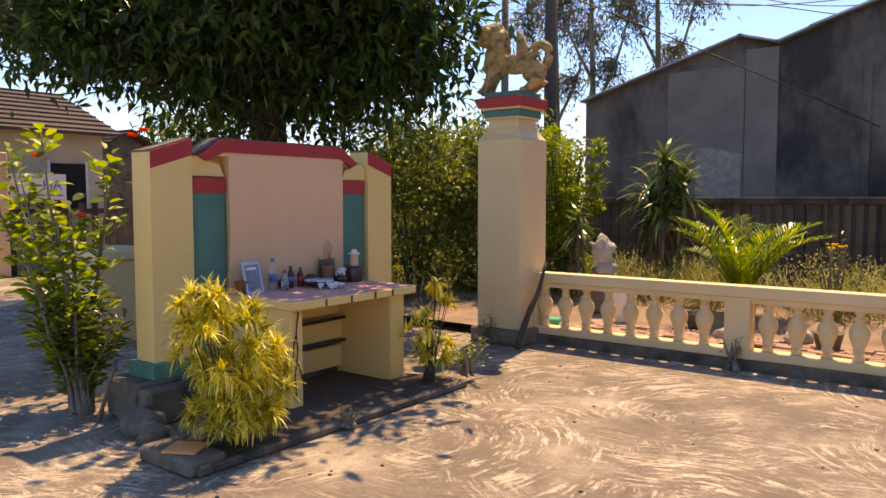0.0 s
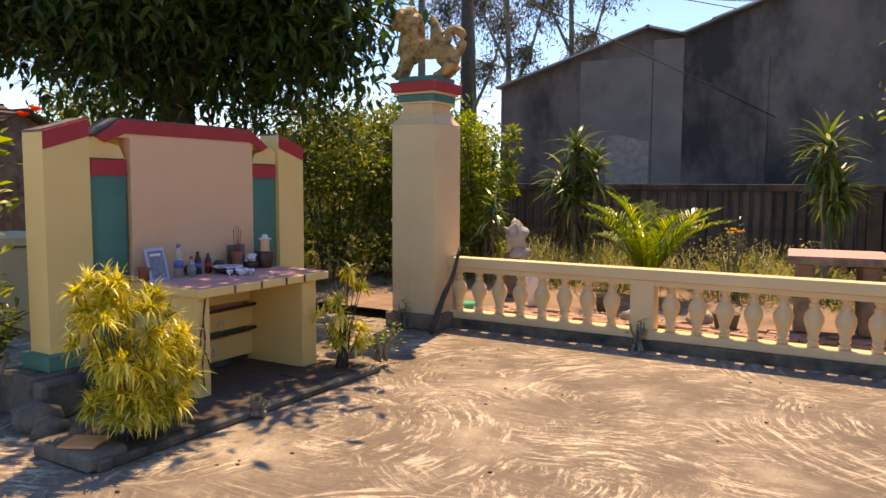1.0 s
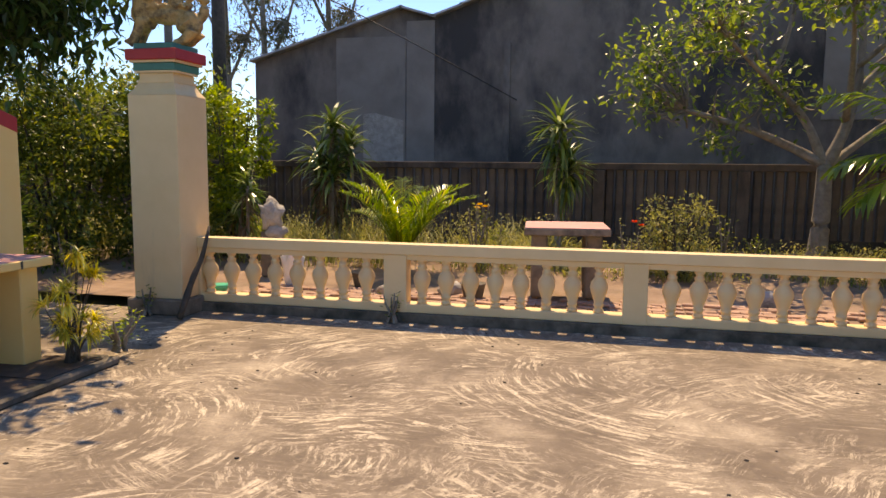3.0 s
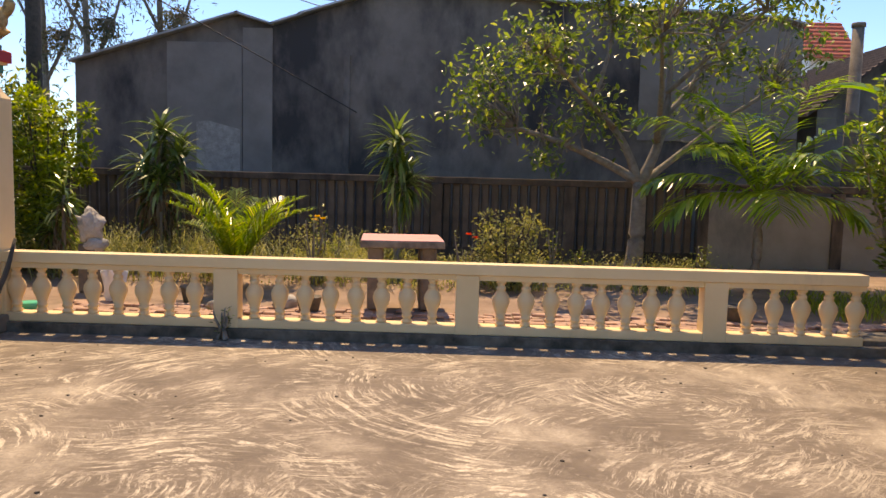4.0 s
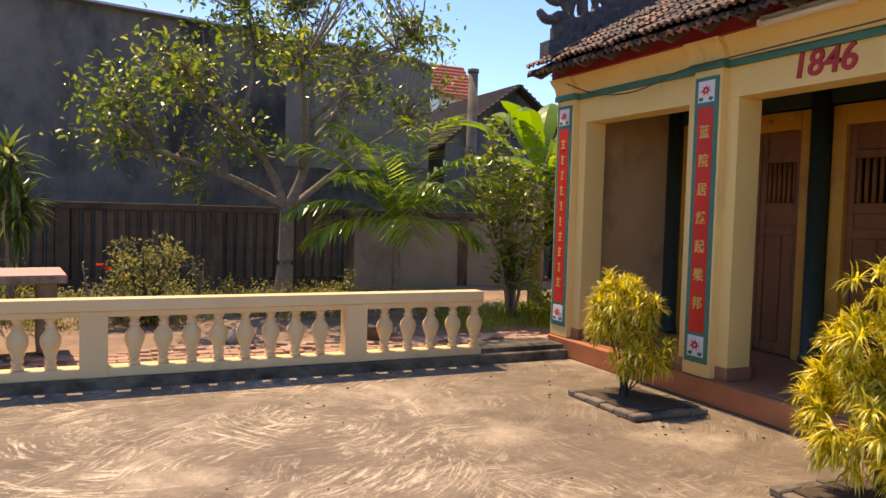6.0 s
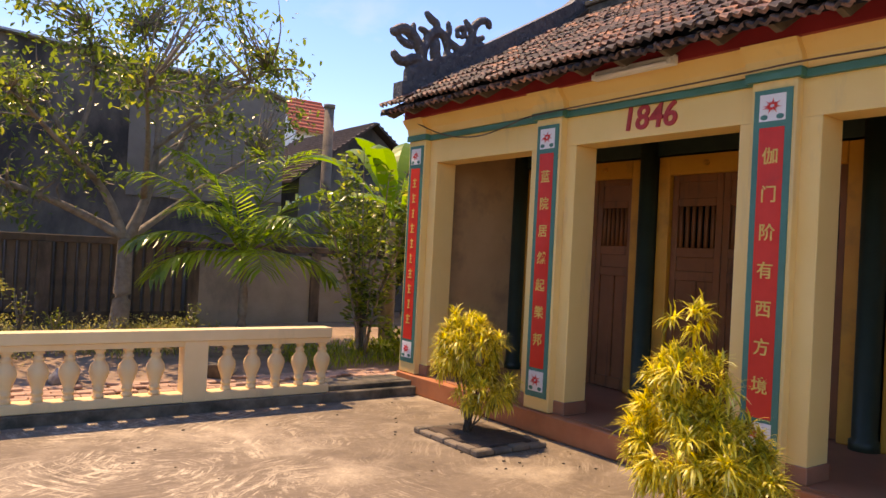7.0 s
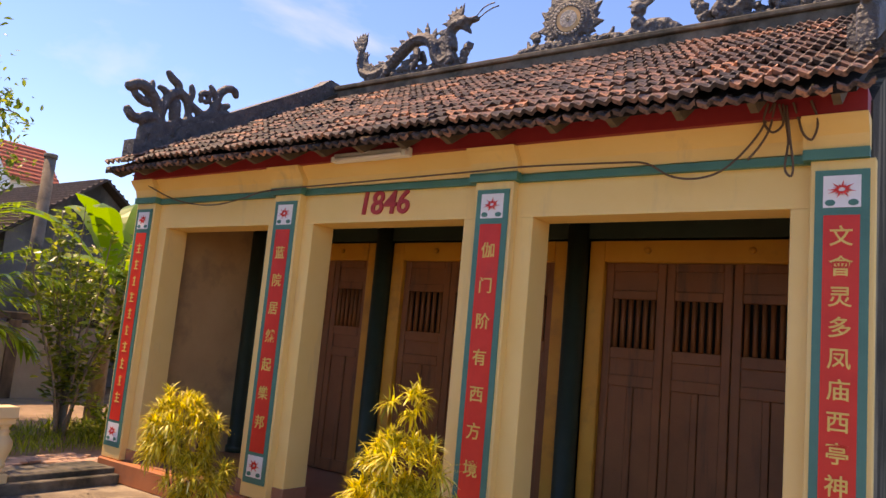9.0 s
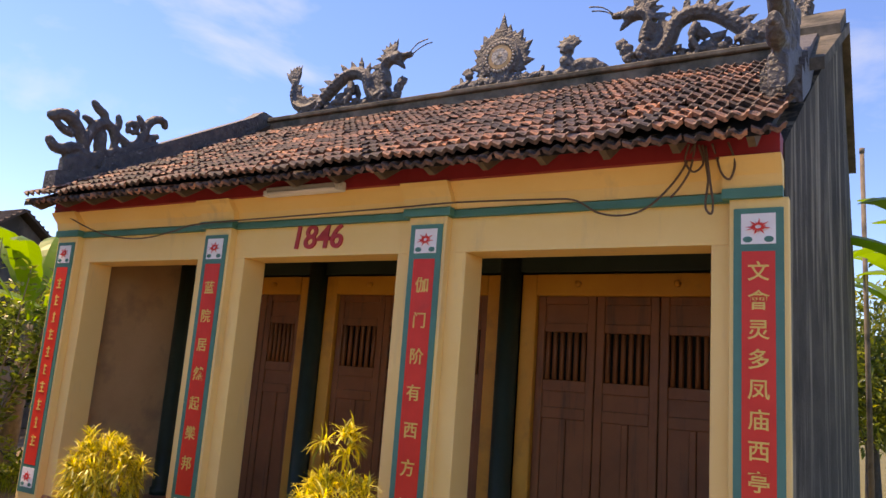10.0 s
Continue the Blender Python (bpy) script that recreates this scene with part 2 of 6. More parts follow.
M_FENCE = surf("sooty_fence_panel", (0.075, 0.056, 0.042), (0.16, 0.12, 0.09), 3.0, 0.95, 0.4, 40, stain=(0.025, 0.02, 0.018), stain_scale=2.0, stain_range=(0.45, 0.65), stretch=(1, 1, 0.25), jitter=0.2)
M_ORNAMENT = surf("blackened_mortar", (0.045, 0.045, 0.05), (0.11, 0.105, 0.10), 12.0, 0.6, 1.0, 26, stain=(0.32, 0.31, 0.30), stain_scale=16.0, stain_range=(0.62, 0.70), depth=0.03)
M_LION = surf("ochre_ceramic", (0.42, 0.25, 0.09), (0.60, 0.40, 0.17), 10.0, 0.7, 0.9, 30, stain=(0.14, 0.085, 0.04), stain_scale=9.0, stain_range=(0.46, 0.64), depth=0.02)
M_DOOR = surf("brown_door_wood", (0.20, 0.066, 0.020), (0.29, 0.098, 0.031), 3.0, 0.55, 0.15, 60, stain=(0.06, 0.024, 0.012), stretch=(6, 6, 0.5))
M_FRAME = surf("ochre_frame_paint", (0.63, 0.26, 0.03), (0.70, 0.32, 0.04), 3.0, 0.55, 0.1, 60, stain=(0.30, 0.13, 0.03))
M_GREENPOST = surf("dark_green_paint", (0.02, 0.036, 0.022), (0.032, 0.055, 0.036), 4.0, 0.45, 0.1, 60)
M_CEIL = surf("ceiling_boards", (0.20, 0.12, 0.065), (0.28, 0.17, 0.095), 3.0, 0.8, 0.1, 40)
# near-black that paints in the unlit depth behind doors, windows and tiles
M_DARK = surf("painted_shade_black", (0.012, 0.01, 0.009), (0.02, 0.017, 0.015), 3.0, 0.9, 0.1, 40)
M_TANWALL = surf("tan_limewash", (0.56, 0.34, 0.16), (0.66, 0.42, 0.21), 2.0, 0.85, 0.15, 60, stain=(0.2, 0.13, 0.08), stain_range=(0.5, 0.8))
M_PLINTH = surf("orange_red_cement", (0.42, 0.13, 0.05), (0.52, 0.18, 0.075), 4.0, 0.7, 0.2, 60, stain=(0.22, 0.10, 0.06), stain_range=(0.52, 0.75))
M_VERANDA = surf("brown_red_tile", (0.32, 0.13, 0.075), (0.40, 0.17, 0.10), 4.0, 0.45, 0.1, 60)
M_TIMBER = surf("grey_rafter_wood", (0.10, 0.07, 0.05), (0.17, 0.13, 0.09), 8.0, 0.85, 0.3, 60)
M_BARK = surf("grey_bark", (0.17, 0.14, 0.11), (0.30, 0.26, 0.21), 9.0, 0.95, 0.8, 40, stain=(0.08, 0.07, 0.05), stretch=(1, 1, 0.3), depth=0.02)
M_DARKBARK = surf("dark_bark", (0.05, 0.04, 0.03), (0.10, 0.08, 0.06), 9.0, 0.95, 0.8, 40, depth=0.02)
M_CABLE = surf("black_cable", (0.02, 0.018, 0.016), (0.04, 0.035, 0.03), 9.0, 0.6, 0.1, 60)
M_TIN = surf("grey_tin", (0.35, 0.36, 0.37), (0.5, 0.5, 0.5), 3.0, 0.5, 0.1, 60, metallic=0.3)
M_STONE = surf("pale_stone", (0.30, 0.27, 0.23), (0.50, 0.46, 0.40), 7.0, 0.9, 0.7, 30, stain=(0.18, 0.16, 0.13), stain_scale=4.0, depth=0.03)
M_ORANGETILE = surf("orange_tile", (0.82, 0.30, 0.10), (0.88, 0.36, 0.14), 6.0, 0.6, 0.1, 80)
M_TERRACOTTA = surf("terracotta", (0.25, 0.08, 0.04), (0.36, 0.13, 0.07), 8.0, 0.8, 0.3, 60)
M_PLASTIC_WHITE = surf("white_plastic", (0.72, 0.72, 0.68), (0.8, 0.8, 0.77), 8.0, 0.4, 0.05, 60)


# ---- shaping helpers ----
def box(bm, x0, x1, y0, y1, z0, z1, bevel=0.0):
    """A box, its edges rounded a little where bevel is given."""
    r = bmesh.ops.create_cube(bm, size=1.0)
    for v in r["verts"]:
        v.co = Vector((x0 + (x1 - x0) * (v.co.x + 0.5), y0 + (y1 - y0) * (v.co.y + 0.5), z0 + (z1 - z0) * (v.co.z + 0.5)))
    if bevel:
        es = {e for v in r["verts"] for e in v.link_edges}
        bmesh.ops.bevel(bm, geom=list(es), offset=bevel, segments=1, affect="EDGES")
    return bm


def boxes(*specs, bevel=0.0):
    bm = bmesh.new()
    for s in specs:
        box(bm, *s, bevel=bevel)
    return bm


def prism(bm, outline, a, b, axis="y"):
    """Extrudes an outline of (u, v) from a to b along an axis: u, v are x, z for y; y, z for x; x, y for z."""
    def at(u, v, w):
        return {"y": (u, w, v), "x": (w, u, v), "z": (u, v, w)}[axis]
    lo = [bm.verts.new(at(u, v, a)) for u, v in outline]
    hi = [bm.verts.new(at(u, v, b)) for u, v in outline]
    k = len(outline)
    fs = [bm.faces.new(lo), bm.faces.new(hi)] + [bm.faces.new((lo[i], lo[(i + 1) % k], hi[(i + 1) % k], hi[i])) for i in range(k)]
    bmesh.ops.recalc_face_normals(bm, faces=fs)
    return bm


def lathe(bm, profile, at=(0, 0, 0), seg=16):
    """Turns (radius, height) pairs round z."""
    rings = []
    for r, z in profile:
        rings.append([bm.verts.new((at[0] + r * math.cos(2 * math.pi * i / seg), at[1] + r * math.sin(2 * math.pi * i / seg), at[2] + z)) for i in range(seg)])
    fs = []
    for a, b in zip(rings, rings[1:]):
        for i in range(seg):
            j = (i + 1) % seg
            fs.append(bm.faces.new((a[i], a[j], b[j], b[i])))
    fs.append(bm.faces.new(rings[0][::-1]))
    fs.append(bm.faces.new(rings[-1]))
    for f in fs[:-2]:
        f.smooth = True
    return bm


def tube(bm, pts, radii, seg=8, squash=1.0):
    """A tapering tube through pts; squash flattens it along x."""
    pts = [Vector(p) for p in pts]
    if isinstance(radii, (int, float)):
        radii = [radii] * len(pts)
    rings = []
    for i, p in enumerate(pts):
        d = (pts[min(i + 1, len(pts) - 1)] - pts[max(i - 1, 0)]).normalized()
        s = d.cross(Vector((0, 0, 1)))
        s = s.normalized() if s.length > 0.05 else Vector((1, 0, 0))
        u = s.cross(d).normalized()
        ring = []
        for k in range(seg):
            a = 2 * math.pi * k / seg
            o = (s * math.cos(a) + u * math.sin(a)) * radii[i]
            o.x *= squash
            ring.append(bm.verts.new(p + o))
        rings.append(ring)
    for a, b in zip(rings, rings[1:]):
        for i in range(seg):
            j = (i + 1) % seg
            bm.faces.new((a[i], a[j], b[j], b[i])).smooth = True
    bm.faces.new(rings[0][::-1])
    bm.faces.new(rings[-1])
    return bm


def curve_pts(ctrl, n=24):
    """Points on a smooth curve through ctrl."""
    c = [Vector(p) for p in ctrl]
    c = [2 * c[0] - c[1]] + c + [2 * c[-1] - c[-2]]
    out = []
    for s in range(n + 1):
        f = s / n * (len(c) - 3)
        i = min(int(f), len(c) - 4)
        t = f - i
        p0, p1, p2, p3 = c[i:i + 4]
        out.append(0.5 * ((2 * p1) + (p2 - p0) * t + (2 * p0 - 5 * p1 + 4 * p2 - p3) * t * t + (3 * p1 - p0 - 3 * p2 + p3) * t ** 3))
    return out


def blob(bm, at, size, sub=2, rough=0.0, seed=0):
    """A rounded lump, uneven where rough is given."""
    r = bmesh.ops.create_icosphere(bm, subdivisions=sub, radius=1.0)
    for v in r["verts"]:
        d = 1 + rough * noise.noise(v.co * 2.3 + Vector((seed, seed * 1.7, 0)))
        v.co = Vector((at[0] + v.co.x * size[0] * d, at[1] + v.co.y * size[1] * d, at[2] + v.co.z * size[2] * d))
        for f in v.link_faces:
            f.smooth = True
    return bm


def fuse(ob, size):
    """Melts the lumps of a modelled figure into one skin."""
    m = ob.modifiers.new("fuse", "REMESH")
    m.mode, m.voxel_size, m.use_smooth_shade = "VOXEL", size, True
    return ob


def mesh_of(bm, name):
    me = bpy.data.meshes.new(name)
    bm.to_mesh(me)
    bm.free()
    return me


def part(name, bm, material, parent=None, label=""):
    """Links a bmesh as one mesh object under a thing or a part."""
    me = mesh_of(bm, name)
    me.materials.append(material)
    ob = new(name, me)
    ob.parent = parent
    if label:
        ob["label"] = label
    return ob


def solid(name, bm, material, label, category, kind="", group=""):
    """A thing, or a piece of the setting, that is one mesh."""
    return tagged(part(name, bm, material), label, category, group, kind)


def thing(name, at, label, category, group="", turn=0.0, kind=""):
    ob = new(name)
    ob.empty_display_size = 0.2
    ob.matrix_world = pose(*at, 0, 0, turn)
    return tagged(ob, label, category, group, kind)


def pieces(name, me, places, parent):
    """Alike pieces on one mesh, each an object of its own."""
    for m in places:
        ob = new(name, me)
        ob.parent = parent
        ob.matrix_basis = m


def lettering(name, body, size, material, m, parent, label="", bold=0.0, extrude=0.004, shear=0.0):
    """Raised painted characters in the built-in font, turned into one mesh."""
    cu = bpy.data.curves.new(name, "FONT")
    cu.body, cu.size, cu.extrude, cu.offset, cu.shear = body, size, extrude, bold, shear
    cu.align_x, cu.align_y = "CENTER", "CENTER"
    tmp = new(name + "_tmp", cu)
    dg = bpy.context.evaluated_depsgraph_get()
    me = bpy.data.meshes.new_from_object(tmp.evaluated_get(dg))
    bpy.data.objects.remove(tmp)
    bpy.data.curves.remove(cu)
    me.materials.clear()
    me.materials.append(material)
    ob = new(name, me)
    ob.parent = parent
    ob.matrix_basis = m
    if label:
        ob["label"] = label
    return ob


# ---- the large structure ----
bm = bmesh.new()
box(bm, -400, 400, -400, 400, -0.5, -0.06)
solid("ground", bm, M_GRASSY, "dry grassy earth reaching to the horizon", "ground", "structure")
bm = boxes((-30, 6.16, -14, 5.93, -0.055, 0.0))
solid("floor", bm, M_FLOOR, "worn cement courtyard with pale swept dust arcs", "courtyard floor", "structure")
# raised garden beyond the balustrade, gently uneven
bm = bmesh.new()
gx, gy = 60, 26
grid = [[bm.verts.new((-16 + 34 * i / gx, 6.13 + 8.0 * j / gy, 0.075 + (0.11 * min(1, max(0, (8.0 * j / gy - 1.6) / 3)) + 0.05 * noise.noise(Vector((i * 0.35, j * 0.4, 0)))) * (j > 0)))
         for j in range(gy + 1)] for i in range(gx + 1)]
for i in range(gx):
    for j in range(gy):
        bm.faces.new((grid[i][j], grid[i + 1][j], grid[i + 1][j + 1], grid[i][j + 1])).smooth = True
solid("garden_ground", bm, M_EARTH, "reddish bare garden earth behind the balustrade", "garden ground", "structure")
# kerb under the balustrade and on to the temple
bm = boxes((-4.12, 6.14, 5.93, 6.20, -0.02, 0.10), (5.02, 6.14, 6.03, 6.5, 0.02, 0.155), bevel=0.008)
solid("kerb", bm, M_MOSS, "stained low cement kerb below the balustrade", "kerb", "structure")

# ---- far hall and fence ----
HALL = [(-6.85, -0.1), (-6.85, 3.78), (-3.47, 4.81), (-2.78, 4.59), (-2.2, 4.80), (-0.4, 5.36), (0.3, 5.30), (7.42, 4.92), (7.8, 4.80), (7.8, -0.1)]
hall = thing("warehouse", (0, 14, 0), "long grey cement-rendered warehouse, stained black", "warehouse")
part("wall", prism(bmesh.new(), HALL, 0, 9), M_HALL, hall)
for (xa, za), (xb, zb) in zip(HALL[1:8], HALL[2:9]):
    bm = bmesh.new()
    prism(bm, [(xa - 0.06, za + 0.004), (xb, zb + 0.004), (xb, zb + 0.045), (xa - 0.06, za + 0.045)], -0.18, 9.2)
    part("roof_sheet", bm, M_TIN, hall, "thin grey sheet roof edge")
for x0, x1, z0, z1, mt, nm in ((-4.95, -3.42, 1.6, 4.25, M_HALLPALE, "render_patch"), (-3.40, -2.80, 1.55, 4.55, M_HALLPALE, "render_patch"), (-1.35, -1.22, 1.5, 4.05, M_HALL, "pier"), (7.3, 7.78, 2.6, 4.7, M_HALLPALE, "render_patch"), (4.6, 7.29, 2.5, 4.88, M_HALLPALE, "render_patch")):
    part(nm, boxes((x0, x1, -0.03 if nm == "render_patch" else -0.07, 0.02, z0, z1)), mt, hall)
# sunlit spot on the wall, painted as a paler raised shape
part("render_patch", prism(bmesh.new(), [(-4.35, 1.6), (-3.46, 1.6), (-3.46, 2.52), (-4.1, 2.68), (-4.35, 2.66)], -0.045, -0.031), M_STONE, hall, "pale patch painted as sunlight on the cement")

fence = thing("boundary_fence", (0, 12, 0), "sooty precast fence of upright slats under a rail", "fence")
part("base", boxes((-12, 9.5, 0.02, 0.14, -0.1, 0.42)), M_FENCE, fence)
part("top_rail", boxes((-12, 9.5, -0.06, 0.16, 1.54, 1.66), bevel=0.01), M_FENCE, fence)
slat = mesh_of(prism(bmesh.new(), [(-0.075, 0), (-0.05, -0.05), (0.05, -0.05), (0.075, 0), (0.05, 0.02), (-0.05, 0.02)], 0.0, 1.12, "z"), "slat")
slat.materials.append(M_FENCE)
pieces("slat", slat, [pose(-11.9 + 0.172 * k, 0.06, 0.42) for k in range(100)], fence)
for k in range(9):
    part("post", boxes((-11.2 + 2.35 * k, -11.0 + 2.35 * k, -0.09, 0.05, 0, 1.54), bevel=0.01), M_FENCE, fence)
part("plain_panel", boxes((5.3, 9.5, -0.055, -0.012, 0, 1.48)), M_HALLPALE, fence, "plain dark cement panel")

# ---- balustrade ----
BAL = [(0.052, 0.0), (0.052, 0.03), (0.040, 0.035), (0.040, 0.055), (0.050, 0.06), (0.050, 0.085), (0.042, 0.09), (0.060, 0.15), (0.082, 0.21), (0.089, 0.25), (0.082, 0.29),
       (0.055, 0.33), (0.040, 0.355), (0.048, 0.362), (0.048, 0.385), (0.036, 0.39), (0.036, 0.415), (0.050, 0.425), (0.050, 0.45)]
balustrade = thing("balustrade", (0, 6.06, 0), "cream painted masonry balustrade with bulbous balusters", "balustrade")
bm = bmesh.new()
prism(bm, [(-0.10, 0.80), (-0.105, 0.70), (-0.085, 0.69), (-0.07, 0.69), (-0.07, 0.64), (0.07, 0.64), (0.07, 0.69), (0.085, 0.69), (0.105, 0.70), (0.10, 0.80)], -3.6, 5.03, "x")
part("top_rail", bm, M_PALE, balustrade)
part("bottom_rail", boxes((-3.5, 5.03, -0.085, 0.085, 0.10, 0.19), bevel=0.008), M_PALE, balustrade)
for x0, x1 in ((-3.46, -3.42), (-1.34, -1.10), (1.05, 1.28), (3.47, 3.70)):
    part("post", boxes((x0, x1, -0.092, 0.092, 0.1, 0.69), bevel=0.006), M_PALE, balustrade)
bal = mesh_of(lathe(bmesh.new(), BAL, seg=12), "baluster")
bal.materials.append(M_PALE)
XS = [-3.36 + 0.258 * k for k in range(8)] + [-0.955 + 0.254 * k for k in range(8)] + [1.50 + 0.247 * k for k in range(8)] + [3.92 + 0.263 * k for k in range(5)]
pieces("baluster", bal, [pose(x, 0, 0.19, 0, 0, 13 * k) for k, x in enumerate(XS)], balustrade)

# ---- gate pillar ----
pillar = thing("gate_pillar", (-3.74, 5.94, 0), "square cream gate pillar with red and green capital", "pillar")
part("base", boxes((-0.345, 0.345, -0.345, 0.345, 0, 0.17), bevel=0.015), M_CONC, pillar, "stained cement footing")
part("shaft", boxes((-0.285, 0.285, -0.285, 0.285, 0.17, 2.30), bevel=0.008), M_PALE, pillar)
bm = bmesh.new()
for half0, half1, z0, z1 in ((0.285, 0.24, 2.30, 2.36), (0.24, 0.205, 2.36, 2.43), (0.215, 0.215, 2.43, 2.455), (0.195, 0.195, 2.455, 2.53), (0.23, 0.23, 2.53, 2.55)):
    q = [bm.verts.new((sx * hh, sy * hh, z)) for hh, z in ((half0, z0), (half1, z1)) for sx, sy in ((-1, -1), (1, -1), (1, 1), (-1, 1))]
    bm.faces.new(q[3::-1]), bm.faces.new(q[4:])
    for i in range(4):
        bm.faces.new((q[i], q[(i + 1) % 4], q[4 + (i + 1) % 4], q[4 + i]))
part("neck_moulding", bm, M_PALE, pillar)
part("capital_band", boxes((-0.24, 0.24, -0.24, 0.24, 2.55, 2.63), bevel=0.008), M_TEAL, pillar, "green painted band")
part("fillet", boxes((-0.265, 0.265, -0.265, 0.265, 2.63, 2.655)), M_PALE, pillar)
part("abacus", boxes((-0.295, 0.295, -0.295, 0.295, 2.655, 2.765), bevel=0.008), M_RED, pillar, "red painted slab")
part("statue_base", boxes((-0.235, 0.235, -0.235, 0.235, 2.765, 2.83), bevel=0.01), M_TEAL, pillar, "green painted pad")

# ---- spirit screen and altar table ----
screen = thing("spirit_screen", (-4.15, 2.985, 0), "cream and peach masonry screen with red coping, teal columns", "screen wall")
T = -0.24


def wing(y0, y1, za, zb):
    """An end wing with a sloping red coping."""
    w = part("wing", prism(bmesh.new(), [(y0, 0.40), (y1, 0.40), (y1, zb - 0.005), (y0, za - 0.005)], T, 0.0, "x"), M_CREAM, screen)
    part("coping_band", prism(bmesh.new(), [(y0 + 0.002, za - 0.125), (y1 - 0.002, zb - 0.125), (y1 - 0.002, zb), (y0 + 0.002, za)], -0.02, 0.006, "x"), M_RED, w)
    part("coping_top", prism(bmesh.new(), [(y0 - 0.004, za - 0.004), (y1 + 0.004, zb - 0.004), (y1 + 0.004, zb + 0.012), (y0 - 0.004, za + 0.012)], T - 0.004, -0.02, "x"), M_CONC, w, "weathered mortar top")


wing(-1.325, -0.975, 1.98, 2.09)
wing(0.975, 1.315, 2.09, 1.98)
part("panel", prism(bmesh.new(), [(-0.635, 0.40), (0.635, 0.40), (0.635, 1.97), (0.80, 1.97), (0.62, 2.10), (-0.70, 2.10), (-0.89, 1.97), (-0.635, 1.97)], T + 0.03, -0.002, "x"), M_PEACH, screen, "peach painted panel, rain-streaked")
part("coping_band", prism(bmesh.new(), [(-0.70, 2.105), (0.62, 2.105), (0.83, 1.965), (0.76, 1.93), (0.60, 2.00), (-0.68, 2.00), (-0.84, 1.93), (-0.91, 1.965)], -0.03, 0.006, "x"), M_RED, screen)
part("coping_top", prism(bmesh.new(), [(-0.91, 1.972), (-0.70, 2.107), (0.62, 2.107), (0.83, 1.972), (0.83, 1.985), (0.62, 2.12), (-0.70, 2.12), (-0.91, 1.985)], T, -0.031, "x"), M_CONC, screen, "weathered mortar top")
for s in (-1, 1):
    part("back_wall", boxes((T, -0.13, *sorted((s * 0.637, s * 0.97)), 0.40, 1.965)), M_CREAM, screen)
for s in (-1, 1):
    part("coping_scroll", prism(bmesh.new(), [(s * 0.966, 1.81), (s * 0.66, 1.81), (s * 0.70, 1.90), (s * 0.78, 1.925), (s * 0.85, 1.955), (s * 0.92, 1.965), (s * 0.966, 1.92)], -0.129, -0.035, "x"), M_CREAM, screen, "weathered cream scroll end")
for yc in (-0.805, 0.805):
    def bow(r, e):
        return [(-0.129, yc - r)] + [(-0.05 + e * math.cos(a), yc + r * math.sin(a)) for a in [math.radians(-90 + 15 * k) for k in range(13)]] + [(-0.129, yc + r)]
    col = part("half_column", prism(bmesh.new(), bow(0.160, 0.045), 0.40, 1.68, "z"), M_TEAL, screen, "teal painted round column")
    part("column_band", prism(bmesh.new(), bow(0.164, 0.055), 1.68, 1.80, "z"), M_RED, col)
part("plinth_band", boxes((T - 0.05, 0.045, -1.37, 1.36, 0.30, 0.42), bevel=0.008), M_TEAL, screen, "teal painted plinth band")
part("footing", boxes((T - 0.14, 0.055, -1.5, 1.42, 0, 0.30), (0.05, 0.20, -1.5, -0.72, 0, 0.27), bevel=0.02), M_MOSS, screen, "mossy rough footing")

table = thing("altar_table", (-3.75, 3.03, 0), "masonry altar table with pink slab and open front", "altar")
part("slab", boxes((-0.395, 0.38, -0.72, 0.72, 0.795, 0.862), bevel=0.008), M_CREAM, table, "cream edged slab, stained")
part("slab_top", boxes((-0.395, 0.365, -0.705, 0.705, 0.862, 0.868)), M_PINKSLAB, table, "pink terrazzo surface")
part("side_wall", boxes((-0.39, 0.32, -0.69, -0.57, 0.0, 0.795), bevel=0.008), M_CREAM, table)
part("side_wall", boxes((-0.39, 0.32, 0.44, 0.62, 0.0, 0.795), bevel=0.008), M_CREAM, table)
for z0, z1, x in ((0.10, 0.30, -0.28), (0.36, 0.53, -0.27), (0.58, 0.79, -0.30)):
    part("back_board", boxes((x - 0.05, x, -0.569, 0.439, z0, z1), bevel=0.008), M_CREAM, table)

# planter strip round the altar
planter = thing("altar_planter", (-3.36, 2.5, 0), "low mossy cement planter round the altar", "planter")
part("kerb", boxes((0.40, 0.49, -1.249, 1.35, 0, 0.06), (0.02, 0.399, 1.25, 1.345, 0, 0.065), (-0.05, 0.495, -1.35, -1.251, 0, 0.07), bevel=0.014), M_MOSS, planter)
# soil of the strip; the first box also paints the table's shade over cement
part("soil", boxes((-0.70, 0.40, -0.155, 1.14, 0, 0.045), (-0.13, 0.40, -1.25, 1.25, 0, 0.05), (-0.03, 0.40, 0.65, 1.25, 0, 0.06), (-0.05, 0.40, -1.25, -0.7, 0, 0.06)), M_SOIL, planter)

# ---- temple ----
XF = 6.26
temple = thing("temple", (0, 0, 0), "old yellow village temple with clay tile roof", "temple")
part("plinth", boxes((6.15, 12.4, -0.80, 6.40, 0.0, 0.215), bevel=0.012), M_PLINTH, temple, "orange-red cement plinth")
part("veranda_floor", boxes((6.24, 7.9, -0.6, 6.15, 0.215, 0.222)), M_VERANDA, temple)
PIERS = [(5.91, 6.34), (3.66, 4.27), (1.37, 1.99), (-0.82, -0.40)]
CENTRES = [6.22, 3.955, 1.68, -0.69]
